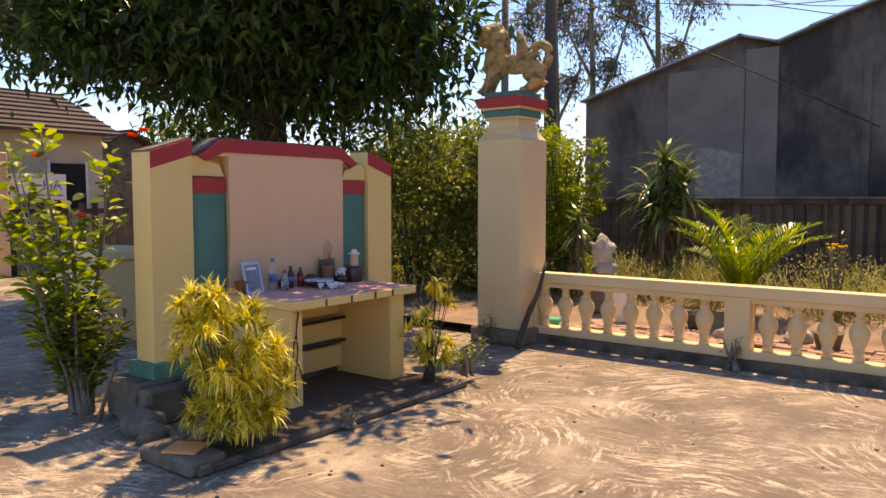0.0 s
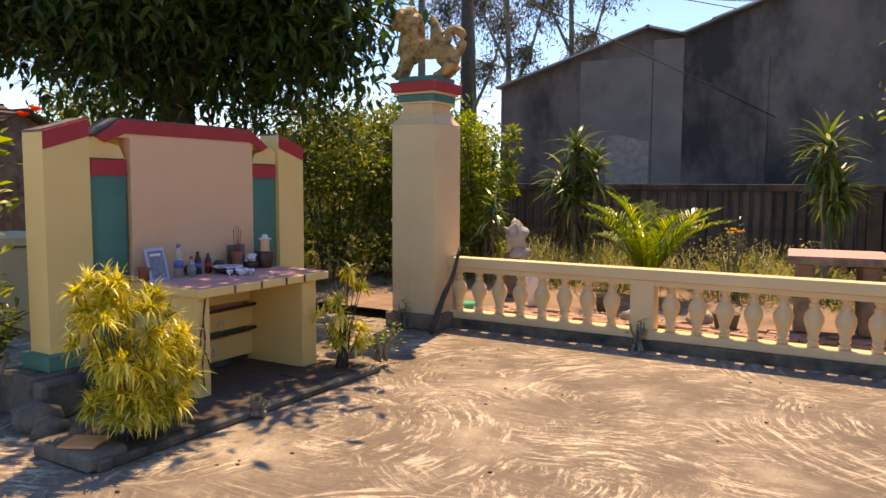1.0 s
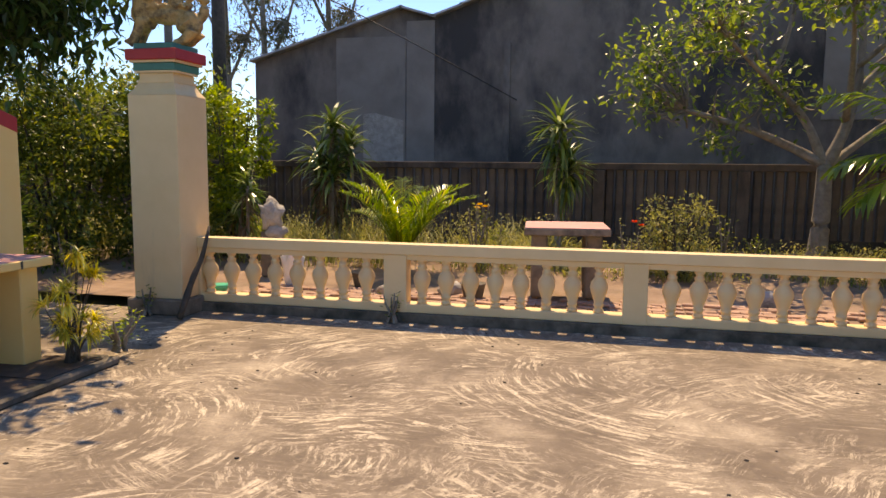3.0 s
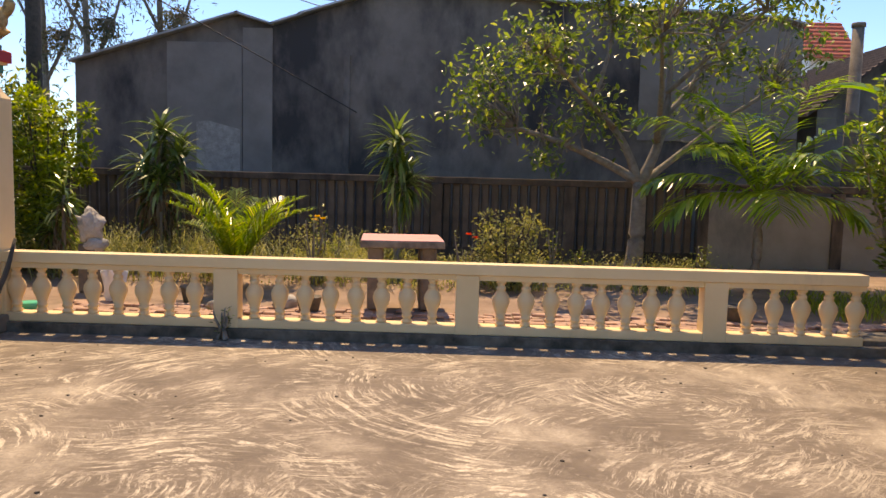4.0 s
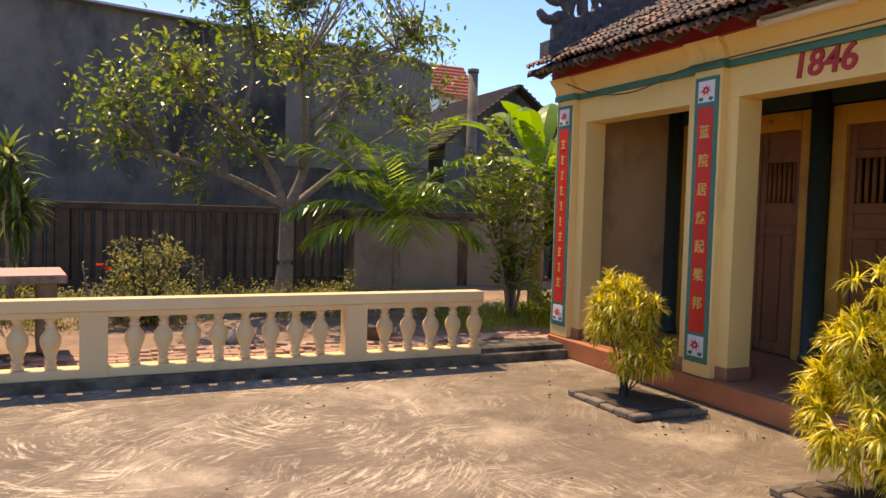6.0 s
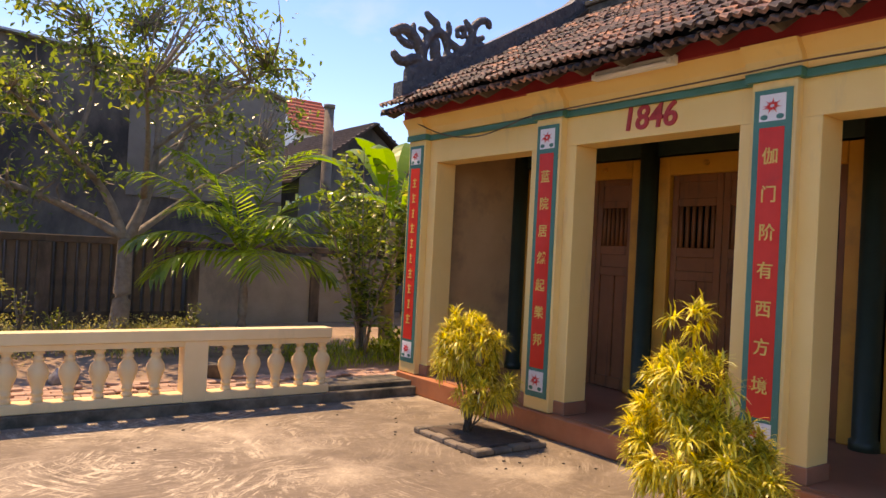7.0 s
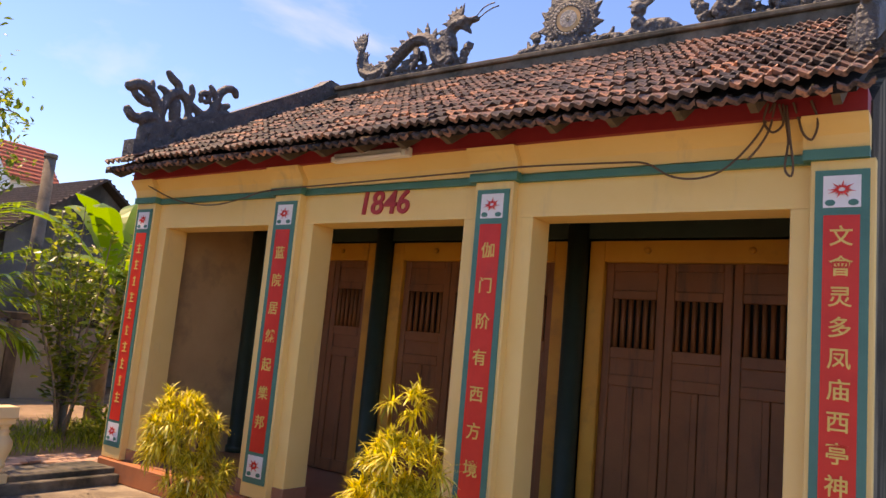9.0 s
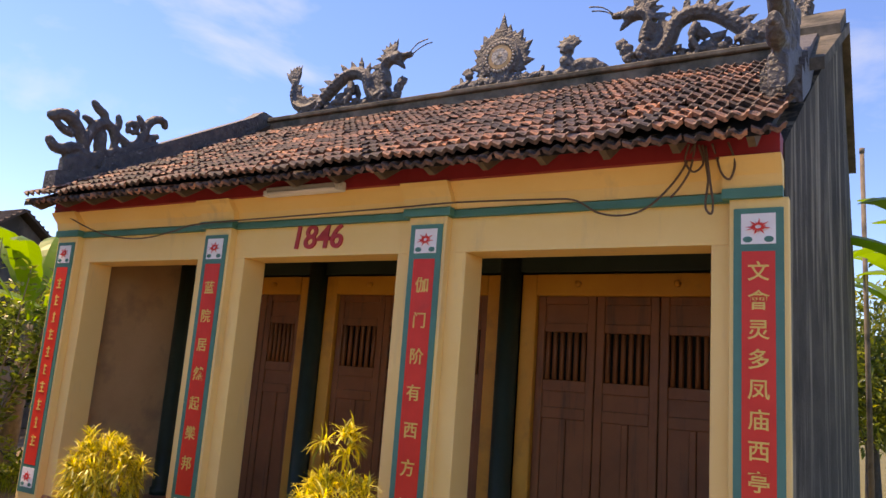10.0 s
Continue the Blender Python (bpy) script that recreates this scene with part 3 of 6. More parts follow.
for y0, y1 in PIERS:
    p = part("pier", boxes((XF, XF + 0.28, y0, y1, 0.222, 2.73), bevel=0.006), M_CREAM, temple)
    part("foot", boxes((XF - 0.012, XF + 0.292, y0 - 0.012, y1 + 0.012, 0.222, 0.34), bevel=0.006), M_VERANDA, p, "brown-red painted foot")
part("lintel", boxes((XF, XF + 0.28, -0.82, 6.34, 2.73, 3.30)), M_CREAM, temple)
bm = bmesh.new()
prism(bm, [(XF + 0.1, 3.06), (XF - 0.03, 3.06), (XF - 0.05, 3.14), (XF - 0.12, 3.22), (XF - 0.14, 3.25), (XF + 0.1, 3.25)], -0.82, 6.36)
part("cornice", bm, M_CREAM, temple)
part("string_band", boxes((XF - 0.045, XF, -0.825, 6.365, 2.995, 3.050)), M_TEAL, temple, "teal painted band")
part("eave_band", boxes((XF - 0.19, XF + 0.1, -0.825, 6.37, 3.25, 3.385)), M_MAROON, temple, "maroon painted band")
for c in CENTRES:
    hw = 0.17
    pil = part("pilaster", boxes((XF - 0.08, XF, c - hw, c + hw, 0.222, 3.0), bevel=0.005), M_CREAM, temple)
    part("cornice_block", prism(bmesh.new(), [(XF + 0.1, 3.062), (XF - 0.10, 3.062), (XF - 0.12, 3.14), (XF - 0.18, 3.21), (XF - 0.20, 3.245), (XF + 0.1, 3.245)], max(c - 0.21, -0.83), min(c + 0.21, 6.4)), M_CREAM, pil)
    part("band_block", boxes((XF - 0.115, XF - 0.046, max(c - 0.21, -0.83), min(c + 0.21, 6.4), 2.998, 3.061)), M_TEAL, pil)
    pw = 0.142
    pan = part("scroll_panel", boxes((XF - 0.089, XF - 0.079, c - pw, c + pw, 0.345, 2.935)), M_TEAL, temple, "teal bordered couplet panel")
    part("scroll", boxes((XF - 0.093, XF - 0.088, c - pw + 0.048, c + pw - 0.048, 0.62, 2.665)), M_SCROLL, pan, "scarlet couplet field")
    for zt in (2.71, 0.40):
        w = part("lotus_plaque", boxes((XF - 0.094, XF - 0.088, c - 0.098, c + 0.098, zt, zt + 0.19)), M_WHITE, pan, "white plaque with red lotus")
        bm = bmesh.new()
        for k in range(15):
            a = math.radians(24 * k)
            rr = 0.046 if k % 2 else 0.074
            q = [(0.020, a - 0.5), (rr, a), (0.020, a + 0.5)]
            f = [bm.verts.new((-0.0007 * k, math.cos(t) * r, math.sin(t) * r * 0.72)) for r, t in q]
            g = [bm.verts.new((-0.004 - 0.0007 * k, v.co.y, v.co.z)) for v in f]
            bm.faces.new(f), bm.faces.new(g[::-1])
            for i in range(3):
                bm.faces.new((f[i], f[(i + 1) % 3], g[(i + 1) % 3], g[i]))
        lo = part("lotus", bm, M_SCROLL, w)
        lo.matrix_basis = pose(XF - 0.094, c, zt + 0.105)
        for s in (-1, 1):
            part("lotus_leaf", prism(bmesh.new(), [(c + s * 0.06 + 0.028 * math.cos(t), zt + 0.028 + 0.019 * math.sin(t)) for t in [k * math.pi / 5 for k in range(10)]], XF - 0.097, XF - 0.0935, "x"), M_TEAL, w)

for c, words, top, step in ((CENTRES[1], "\u84dd\u9662\u5c45\u7136\u8d77\u6a02\u90a6", 2.435, 0.2587), (CENTRES[2], "\u4f3d\u95e8\u9636\u6709\u897f\u65b9\u5883", 2.454, 0.269),
                            (CENTRES[3], "\u6587\u6703\u7075\u591a\u51e4\u5e99\u897f\u4ead\u795e", 2.533, 0.1754)):
    host = [o for o in temple.children if o.name.startswith("scroll_panel")][CENTRES.index(c)]
    for i, ch in enumerate(words):
        zz = top - step * i
        lettering("character", ch, 0.126, M_GOLD, Matrix.Translation((XF - 0.094, c, zz)) @ pose(0, 0, 0, 90, 0, -90), host, bold=0.0012)
# the farthest couplet is too small to read: plain gold bars
host = [o for o in temple.children if o.name.startswith("scroll_panel")][0]
for i in range(10):
    zz, c = 2.487 - 0.181 * i, CENTRES[0]
    w = 0.040 - 0.008 * (i % 3)
    part("character_bar", boxes((XF - 0.097, XF - 0.0925, c - w, c + w, zz + 0.028, zz + 0.042), (XF - 0.097, XF - 0.0925, c - 0.7 * w, c + 0.7 * w, zz - 0.008, zz + 0.005),
                                (XF - 0.097, XF - 0.0925, c - w, c + w, zz - 0.05, zz - 0.037), (XF - 0.0975, XF - 0.093, c + 0.012 * (i % 2) - 0.008, c + 0.012 * (i % 2) + 0.005, zz - 0.037, zz + 0.058)), M_GOLD, host)
lettering("date_number", "1846", 0.285, M_RED, Matrix.Translation((XF - 0.004, 2.835, 2.885)) @ pose(0, 0, 0, 90, 0, -90), temple, "raised red date numerals", bold=0.004, extrude=0.012, shear=0.12)

# inside the veranda
part("side_wall", boxes((XF + 0.28, 12.4, 6.12, 6.36, 0.2, 3.3)), M_TANWALL, temple, "tan limewashed side wall")
def gable(side_pts, y_in, deep=0.0):
    """A gable wall whose outer face leans out along its length: (x, z_top, y_out) from front to back."""
    bm = bmesh.new()
    cols = [[bm.verts.new(v) for v in ((x, yo, zt - deep if deep else 0.0), (x, yo, zt), (x, y_in, zt), (x, y_in, zt - deep if deep else 0.0))] for x, zt, yo in side_pts]
    for a, b in zip(cols, cols[1:]):
        for k in range(4):
            bm.faces.new((a[k], b[k], b[(k + 1) % 4], a[(k + 1) % 4]))
    bm.faces.new(cols[0]), bm.faces.new(cols[-1][::-1])
    bmesh.ops.recalc_face_normals(bm, faces=bm.faces)
    return bm


part("gable_wall", gable([(XF - 0.02, 3.36, -0.835), (9.0, 5.40, -1.09), (12.3, 3.36, -1.09)], -0.6), M_GABLE, temple, "black-streaked weathered gable wall")
part("gable_coping", gable([(7.2, 4.33, -1.02), (9.0, 5.45, -1.16), (10.6, 4.50, -1.16)], -0.7, 0.10), M_MOSS, temple)
part("gable_coping", gable([(8.3, 5.12, -1.10), (9.0, 5.60, -1.13), (9.7, 5.12, -1.13)], -0.75, 0.12), M_MOSS, temple)
part("gable_wall", prism(bmesh.new(), [(XF, 3.3), (12.3, 3.3), (9.0, 5.3)], 6.12, 6.36), M_GABLE, temple, "dark weathered gable wall")
XD = 7.80
# black sheet: the darkness of the room behind the doors is in its colour
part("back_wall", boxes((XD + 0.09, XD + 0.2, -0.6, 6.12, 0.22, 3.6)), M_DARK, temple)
part("ceiling_boards", boxes((XF + 0.28, XD + 0.1, -0.6, 6.12, 3.28, 3.32)), M_CEIL, temple)
part("beam", boxes((XD - 0.08, XD + 0.05, -0.6, 6.12, 2.818, 3.02)), M_GREENPOST, temple, "dark green painted beam")
part("beam", boxes((XD - 0.03, XD + 0.05, -0.6, 6.12, 3.02, 3.28)), M_DOOR, temple)
for c in (6.05, 3.99, 1.665, -0.50):
    part("inner_column", lathe(bmesh.new(), [(0.12, 0.222), (0.12, 0.30), (0.10, 0.31), (0.10, 3.28)], (XD - 0.08, c, 0), 18), M_GREENPOST, temple, "dark green round column")
for ya, yb in ((4.10, 6.0), (1.765, 3.89), (-0.42, 1.56)):
    fr = part("door_frame", boxes((XD - 0.05, XD + 0.06, ya, ya + 0.15, 0.222, 2.803), (XD - 0.05, XD + 0.06, yb - 0.15, yb, 0.222, 2.803), (XD - 0.06, XD + 0.06, ya + 0.15, yb - 0.15, 2.606, 2.803), bevel=0.008), M_FRAME, temple, "ochre painted door frame")
    for s in (0.28, 0.72):
        part("frame_boss", lathe(bmesh.new(), [(0.03, 0.0), (0.026, 0.03), (0.012, 0.035)], (0, 0, 0), 10), M_FRAME, fr).matrix_basis = pose(XD - 0.06, ya + (yb - ya) * s, 2.71, 0, -90, 0)
    n_leaf, inner = 3, (yb - ya - 0.30)
    for k in range(n_leaf):
        a, b = ya + 0.15 + inner * k / n_leaf + 0.004, ya + 0.15 + inner * (k + 1) / n_leaf - 0.004
        st = 0.075
        d = part("door_leaf", boxes((XD, XD + 0.045, a, a + st, 0.235, 2.606), (XD, XD + 0.045, b - st, b, 0.235, 2.606), (XD, XD + 0.045, a + st, b - st, 2.28, 2.36), (XD, XD + 0.045, a + st, b - st, 1.75, 1.85),
                                   (XD, XD + 0.045, a + st, b - st, 1.51, 1.61), (XD, XD + 0.045, a + st, b - st, 0.235, 0.36), (XD, XD + 0.045, a + st, b - st, 2.53, 2.606), (XD, XD + 0.045, (a + b) / 2 - 0.03, (a + b) / 2 + 0.03, 0.36, 1.51), bevel=0.006), M_DOOR, temple, "brown panelled door leaf with upper bars")
        for z0, z1 in ((2.36, 2.53), (1.61, 1.75)):
            part("door_panel", boxes((XD + 0.018, XD + 0.03, a + st, b - st, z0, z1)), M_DOOR, d)
        for y0, y1 in ((a + st, (a + b) / 2 - 0.03), ((a + b) / 2 + 0.03, b - st)):
            part("door_panel", boxes((XD + 0.018, XD + 0.03, y0, y1, 0.36, 1.51), bevel=0.004), M_DOOR, d)
        for j in range(6):
            yy = a + st + (b - a - 2 * st) * (j + 0.5) / 6
            part("bar", lathe(bmesh.new(), [(0.022, 1.85), (0.022, 2.28)], (XD + 0.022, yy, 0), 6), M_DOOR, d)

# roof
E0, R0, SL = 5.70, 9.00, 0.555
Z0 = 3.30
def roof_z(x):
    return Z0 + (x - E0) * SL
# the deck is black so that the tile gaps read as shade
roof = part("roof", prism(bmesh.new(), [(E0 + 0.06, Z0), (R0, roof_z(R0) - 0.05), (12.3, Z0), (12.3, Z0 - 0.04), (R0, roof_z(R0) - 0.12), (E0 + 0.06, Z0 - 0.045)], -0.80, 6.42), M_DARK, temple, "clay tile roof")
for k in range(17):
    yy = -0.7 + 0.435 * k
    part("rafter", prism(bmesh.new(), [(E0 + 0.05, Z0 - 0.05), (6.4, roof_z(6.4) - 0.06), (6.4, roof_z(6.4) - 0.11), (E0 + 0.16, Z0 - 0.075)], yy - 0.022, yy + 0.022), M_TIMBER, roof)
part("ridge", boxes((R0 - 0.11, R0 + 0.11, -0.85, 6.38, 5.08, 5.25), (R0 - 0.15, R0 + 0.15, -0.86, 6.2, 5.25, 5.31), bevel=0.012), M_MOSS, roof, "mortar ridge beam")


# ---- roof ornaments ----
def verge(y0, y1, foot):
    """A stepped parapet along the roof's edge, from its foot up to the ridge."""
    bm = prism(bmesh.new(), [(R0 + 0.1, 5.06), (R0 + 0.1, 5.37), (8.80, 5.39), (8.62, 5.24)] + foot, y0, y1)
    part("verge", bm, M_ORNAMENT, roof, "blackened mortar verge")


verge(6.22, 6.42, [(6.45, 3.95), (6.42, 3.84), (6.10, 3.80), (6.08, 3.70), (5.92, 3.68), (5.92, 3.42)])
verge(-0.92, -0.66, [(7.05, 4.32), (7.03, 4.18), (6.78, 4.16), (6.76, 4.02), (6.50, 3.98), (6.50, 3.72)])


# strokes of (x, z) and radius, from the open-jawed head back to the curled tail
CREST_HEAD = (
    ([(-0.03, 0.47), (0.06, 0.52), (0.16, 0.52), (0.27, 0.44), (0.36, 0.31), (0.41, 0.18)], 0.05),
    ([(0.05, 0.4), (0.14, 0.36), (0.23, 0.34)], 0.035),
    ([(-0.01, 0.2), (0.06, 0.14), (0.16, 0.15), (0.25, 0.2), (0.35, 0.18), (0.4, 0.09)], 0.045),
    ([(0.24, 0.6), (0.23, 0.54), (0.2, 0.49)], 0.03),
    ([(0.39, 0.19), (0.42, 0.38), (0.46, 0.5), (0.57, 0.59), (0.69, 0.57), (0.75, 0.45), (0.75, 0.28)], 0.042),
    ([(0.43, 0.78), (0.49, 0.73), (0.57, 0.69), (0.59, 0.61)], 0.036),
    ([(0.34, 0.58), (0.41, 0.56), (0.47, 0.5)], 0.03),
)
CREST_TAIL = (
    ([(0.58, 0.46), (0.57, 0.34), (0.6, 0.21)], 0.05),
    ([(0.71, 0.52), (0.82, 0.49), (0.93, 0.44), (1.05, 0.49), (1.12, 0.63), (1.15, 0.77), (1.24, 0.87), (1.36, 0.9), (1.4, 0.84)], 0.04),
    ([(0.9, 0.61), (0.9, 0.69), (0.98, 0.72), (1.01, 0.65), (0.97, 0.61)], 0.03),
    ([(0.75, 0.73), (0.77, 0.65), (0.75, 0.55)], 0.03),
    ([(1.02, 0.82), (1.06, 0.77), (1.12, 0.69)], 0.03),
    ([(1.3, 0.67), (1.22, 0.62), (1.2, 0.55)], 0.032),
)


def scroll_ornament(bm):
    """Cloud-and-scroll cresting in one upright plane: strokes of (x, z)."""
    strokes = CREST_HEAD + CREST_TAIL
    for pts, r in strokes:
        cp = curve_pts([(x, 0, z) for x, z in pts], 12)
        r *= 1.38
        tube(bm, cp, [r * (0.72 + 0.34 * math.sin(math.pi * (0.1 + 0.8 * i / 12))) for i in range(13)], 9)
        blob(bm, cp[0], (r * 1.0, r * 0.8, r * 1.0), 1)
        blob(bm, cp[-1], (r * 0.9, r * 0.8, r * 0.9), 1)
    prism(bm, [(0.16, 0.06), (1.30, 0.60), (1.30, 0.44), (0.16, -0.16)], -0.06, 0.06)
    return bm


bm = scroll_ornament(bmesh.new())
scr = solid("roof_cresting", bm, M_ORNAMENT, "blackened mortar scroll cresting on the roof verge", "roof ornament", group="roof cresting")
fuse(scr, 0.016)
scr.matrix_world = pose(5.86, 6.32, 3.80)
copy_thing(scr, pose(5.86, -0.82, 3.80))


def blade(bm, at, d, length, width, thick=0.02):
    """A flat pointed blade."""
    d = Vector(d).normalized()
    s = Vector((1, 0, 0)).cross(d).normalized() * width
    n = Vector((thick, 0, 0))
    at = Vector(at)
    pts = [at - s, at + d * length * 0.45 - s * 0.9, at + d * length, at + d * length * 0.45 + s * 0.9, at + s]
    a, b = [bm.verts.new(p - n) for p in pts], [bm.verts.new(p + n) for p in pts]
    a[2].co += n * 0.7
    b[2].co -= n * 0.7
    bm.faces.new(a), bm.faces.new(b[::-1])
    for i in range(5):
        bm.faces.new((a[i], b[i], b[(i + 1) % 5], a[(i + 1) % 5]))


def dragon():
    """An arched ridge dragon, tail at u = 0 and head at u = 2.1 along local -y."""
    bm = bmesh.new()
    ctrl = [(.05, .62), (.04, .42), (.12, .22), (.32, .13), (.56, .18), (.78, .36), (1.0, .52), (1.22, .56), (1.40, .46), (1.48, .26), (1.60, .13), (1.73, .22), (1.72, .42), (1.68, .55), (1.76, .66), (1.90, .67)]
    cp = curve_pts([(0, -u, v) for u, v in ctrl], 60)
    rad = [0.035 + 0.055 * min(1, i / 18) - 0.02 * max(0, (i - 48) / 12) for i in range(61)]
    tube(bm, cp, rad, 10)
    for i in range(3, 56, 2):
        d = (cp[i + 1] - cp[i - 1]).normalized()
        up = Vector((1, 0, 0)).cross(d) * -1
        if up.z < -0.2 and 36 < i < 44:
            continue
        blade(bm, cp[i] + up * rad[i] * 0.7, up * 1.0 - d * 0.5, 0.17 + 0.05 * (i % 4 == 1), 0.042, 0.016)
    for k in range(6):
        a = radians(62 + 17 * k)
        blade(bm, (0, -0.07, 0.55), (0, -math.cos(a) * 0.6, math.sin(a)), 0.34, 0.045, 0.02)
    blob(bm, (0, -1.90, 0.68), (0.09, 0.13, 0.09), 2, 0.3, 3)
    blob(bm, (0, -2.04, 0.70), (0.06, 0.11, 0.045), 2, 0.3, 5)
    tube(bm, [(0, -1.93, 0.61), (0, -2.0, 0.55), (0, -2.04, 0.50)], [0.045, 0.035, 0.012], 8)
    for k in range(7):
        a = radians(75 + 17 * k)
        blade(bm, (0.01 * (k % 3 - 1), -1.82, 0.70), (0.1 * (k % 2), -math.cos(a), math.sin(a)), 0.30, 0.04, 0.02)
    for s in (-1, 1):
        tube(bm, curve_pts([(s * .03, -2.12, .72), (s * .05, -2.22, .80), (s * .05, -2.33, .84), (s * .05, -2.42, .85)], 8), 0.012, 6)
        blob(bm, (s * 0.06, -1.93, 0.745), (0.025, 0.025, 0.025), 1)
    for u, h in ((0.62, 0.20), (1.16, 0.40), (1.74, 0.24)):
        for s in (-1, 1):
            tube(bm, curve_pts([(s * .05, -u, h), (s * .10, -u - .05, h * .55), (s * .08, -u + .03, .06), (s * .09, -u - .08, 0.0)], 8), [.055, .055, .05, .045, .04, .035, .035, .03, .03], 7)
    for k in range(15):
        u = 0.2 + 0.115 * k
        blob(bm, (0, -u, 0.04), (0.07, 0.09 + 0.02 * (k % 3), 0.05 + 0.02 * (k % 2)), 1, 0.5, k)
    for i in range(4, 58):
        for k in range(5):
            a = radians(-80 + 40 * k)
            blob(bm, cp[i] + Vector((math.sin(a) * rad[i], 0, math.cos(a) * rad[i] * .6)), (.022, .03, .022), 1, .3, i + k)
    for k in range(26):
        blob(bm, (0.05 * math.sin(k * 2.1), -0.5 - 0.055 * k, 0.06 + 0.10 * abs(math.sin(k * 1.3))), (.05, .06, .055), 1, .7, k * 3)
    for u, v in ((0.95, 0.24), (1.10, 0.30), (1.02, 0.14), (1.60, 0.08), (1.92, 0.12), (1.96, 0.24), (2.0, 0.32)):
        blob(bm, (0, -u, v), (0.06, 0.10, 0.08), 1, 0.6, u * 9)
    return bm


dr = solid("ridge_dragon", dragon(), M_ORNAMENT, "blackened mortar dragon on the roof ridge", "dragon ornament", group="ridge dragons")
fuse(dr, 0.014)
dr.matrix_world = pose(R0, 5.93, 5.30) @ Matrix.Scale(0.96, 4)
dr2 = copy_thing(dr, pose(R0, -0.86, 5.30, 0, 0, 180))
dr["label"] = "blackened mortar dragon with fan tail on the roof ridge"

# flaming pearl at the ridge centre
bm = bmesh.new()
for k in range(17):
    a = radians(-35 + 250 * k / 16)
    L = 0.46 if k == 8 else (0.20 + 0.08 * (k % 2))
    blade(bm, (0, 0.27 * math.cos(a), 0.46 + 0.27 * math.sin(a)), (0, math.cos(a) * 0.75, math.sin(a) + 0.35), L, 0.07, 0.035)
lathe(bm, [(0.29, -0.06), (0.31, 0.0), (0.29, 0.06)], (0, 0, 0), 24)
vs = [v for v in bm.verts if abs(math.hypot(v.co.x, v.co.y) - 0.29) < 0.03 and abs(v.co.z) < 0.07]
bmesh.ops.rotate(bm, verts=vs, cent=(0, 0, 0), matrix=Matrix.Rotation(radians(90), 3, "Y"))
bmesh.ops.translate(bm, verts=vs, vec=(0, 0, 0.46))
for k in range(9):
    blob(bm, (0, -0.40 + 0.1 * k, 0.10 + 0.03 * (k % 2)), (0.08, 0.09, 0.11), 1, 0.5, k)
for s in (-1, 1):
    tube(bm, curve_pts([(0, s * .40, .05), (0, s * .52, .12), (0, s * .62, .14), (0, s * .66, .26)], 8), [.07, .07, .06, .06, .055, .05, .04, .03, .02], 8)
pearl = thing("flaming_pearl", (R0, 2.56, 5.30), "blackened mortar flaming pearl with a pale disc", "roof ornament")
pearl.matrix_world = pose(R0, 2.56, 5.30) @ Matrix.Scale(0.84, 4)
fuse(part("flame_ring", bm, M_ORNAMENT, pearl), 0.015)
bm = bmesh.new()
for k in range(26):
    a = 2 * math.pi * k / 26
    blob(bm, (-0.07, 0.215 * math.cos(a), 0.46 + 0.215 * math.sin(a)), (0.02, 0.024, 0.024), 1)
part("bead_ring", bm, M_STONE, pearl, "ring of pale beads")
for r, x, mt in ((0.185, -0.075, M_TANWALL), (0.13, -0.082, M_STONE), (0.035, -0.088, M_ORNAMENT)):
    part("disc", prism(bmesh.new(), [(r * math.cos(2 * math.pi * k / 24), 0.46 + r * math.sin(2 * math.pi * k / 24)) for k in range(24)], x, x + 0.03, "x"), mt, pearl)

# small cloud dragonets beside the pearl
for yy, s in ((1.62, -1), (3.06, 1)):
    bm = bmesh.new()
    tube(bm, curve_pts([(0, s * .25, .03), (0, s * .12, .12), (0, 0, .10), (0, -s * .10, .2), (0, -s * .05, .32)], 12), [.05 + .01 * (i % 3) for i in range(13)], 8)
    for k in range(7):
        a = radians(20 + 25 * k)
        blade(bm, (0, -s * .05, .30), (0, s * math.cos(a), math.sin(a)), 0.15, 0.025, 0.012)
    for k in range(6):
        blob(bm, (0, -.25 + .1 * k, .05), (.06, .08, .07), 1, .6, k + yy)
    ob = solid("ridge_dragonet", bm, M_ORNAMENT, "small blackened mortar cloud dragon on the ridge", "dragon ornament", group="ridge dragonets")
    fuse(ob, 0.014)
    ob.matrix_world = pose(R0, yy, 5.30) @ Matrix.Scale(1.3 if s < 0 else 0.8, 4)

# ---- lion on the gate pillar ----
bm = bmesh.new()
blob(bm, (-0.23, 0, 0.61), (0.13, 0.115, 0.14), 3, 0.35, 2)
blob(bm, (-0.33, 0, 0.575), (0.075, 0.065, 0.055), 2, 0.2, 4)
blob(bm, (-0.28, 0, 0.70), (0.07, 0.075, 0.05), 2, 0.2, 4)
for k in range(22):
    a = 2 * math.pi * k / 11
    blob(bm, (-0.17 + 0.05 * (k // 11), 0.11 * math.cos(a), 0.56 + 0.14 * math.sin(a) - 0.07 * (k // 11)), (0.065, 0.05, 0.07), 1)
blob(bm, (-0.20, 0, 0.33), (0.125, 0.115, 0.20), 3, 0.2, 7)
blob(bm, (0.04, 0, 0.29), (0.22, 0.10, 0.09), 3, 0.15, 8)
blob(bm, (0.24, 0, 0.21), (0.13, 0.12, 0.13), 3, 0.15, 9)
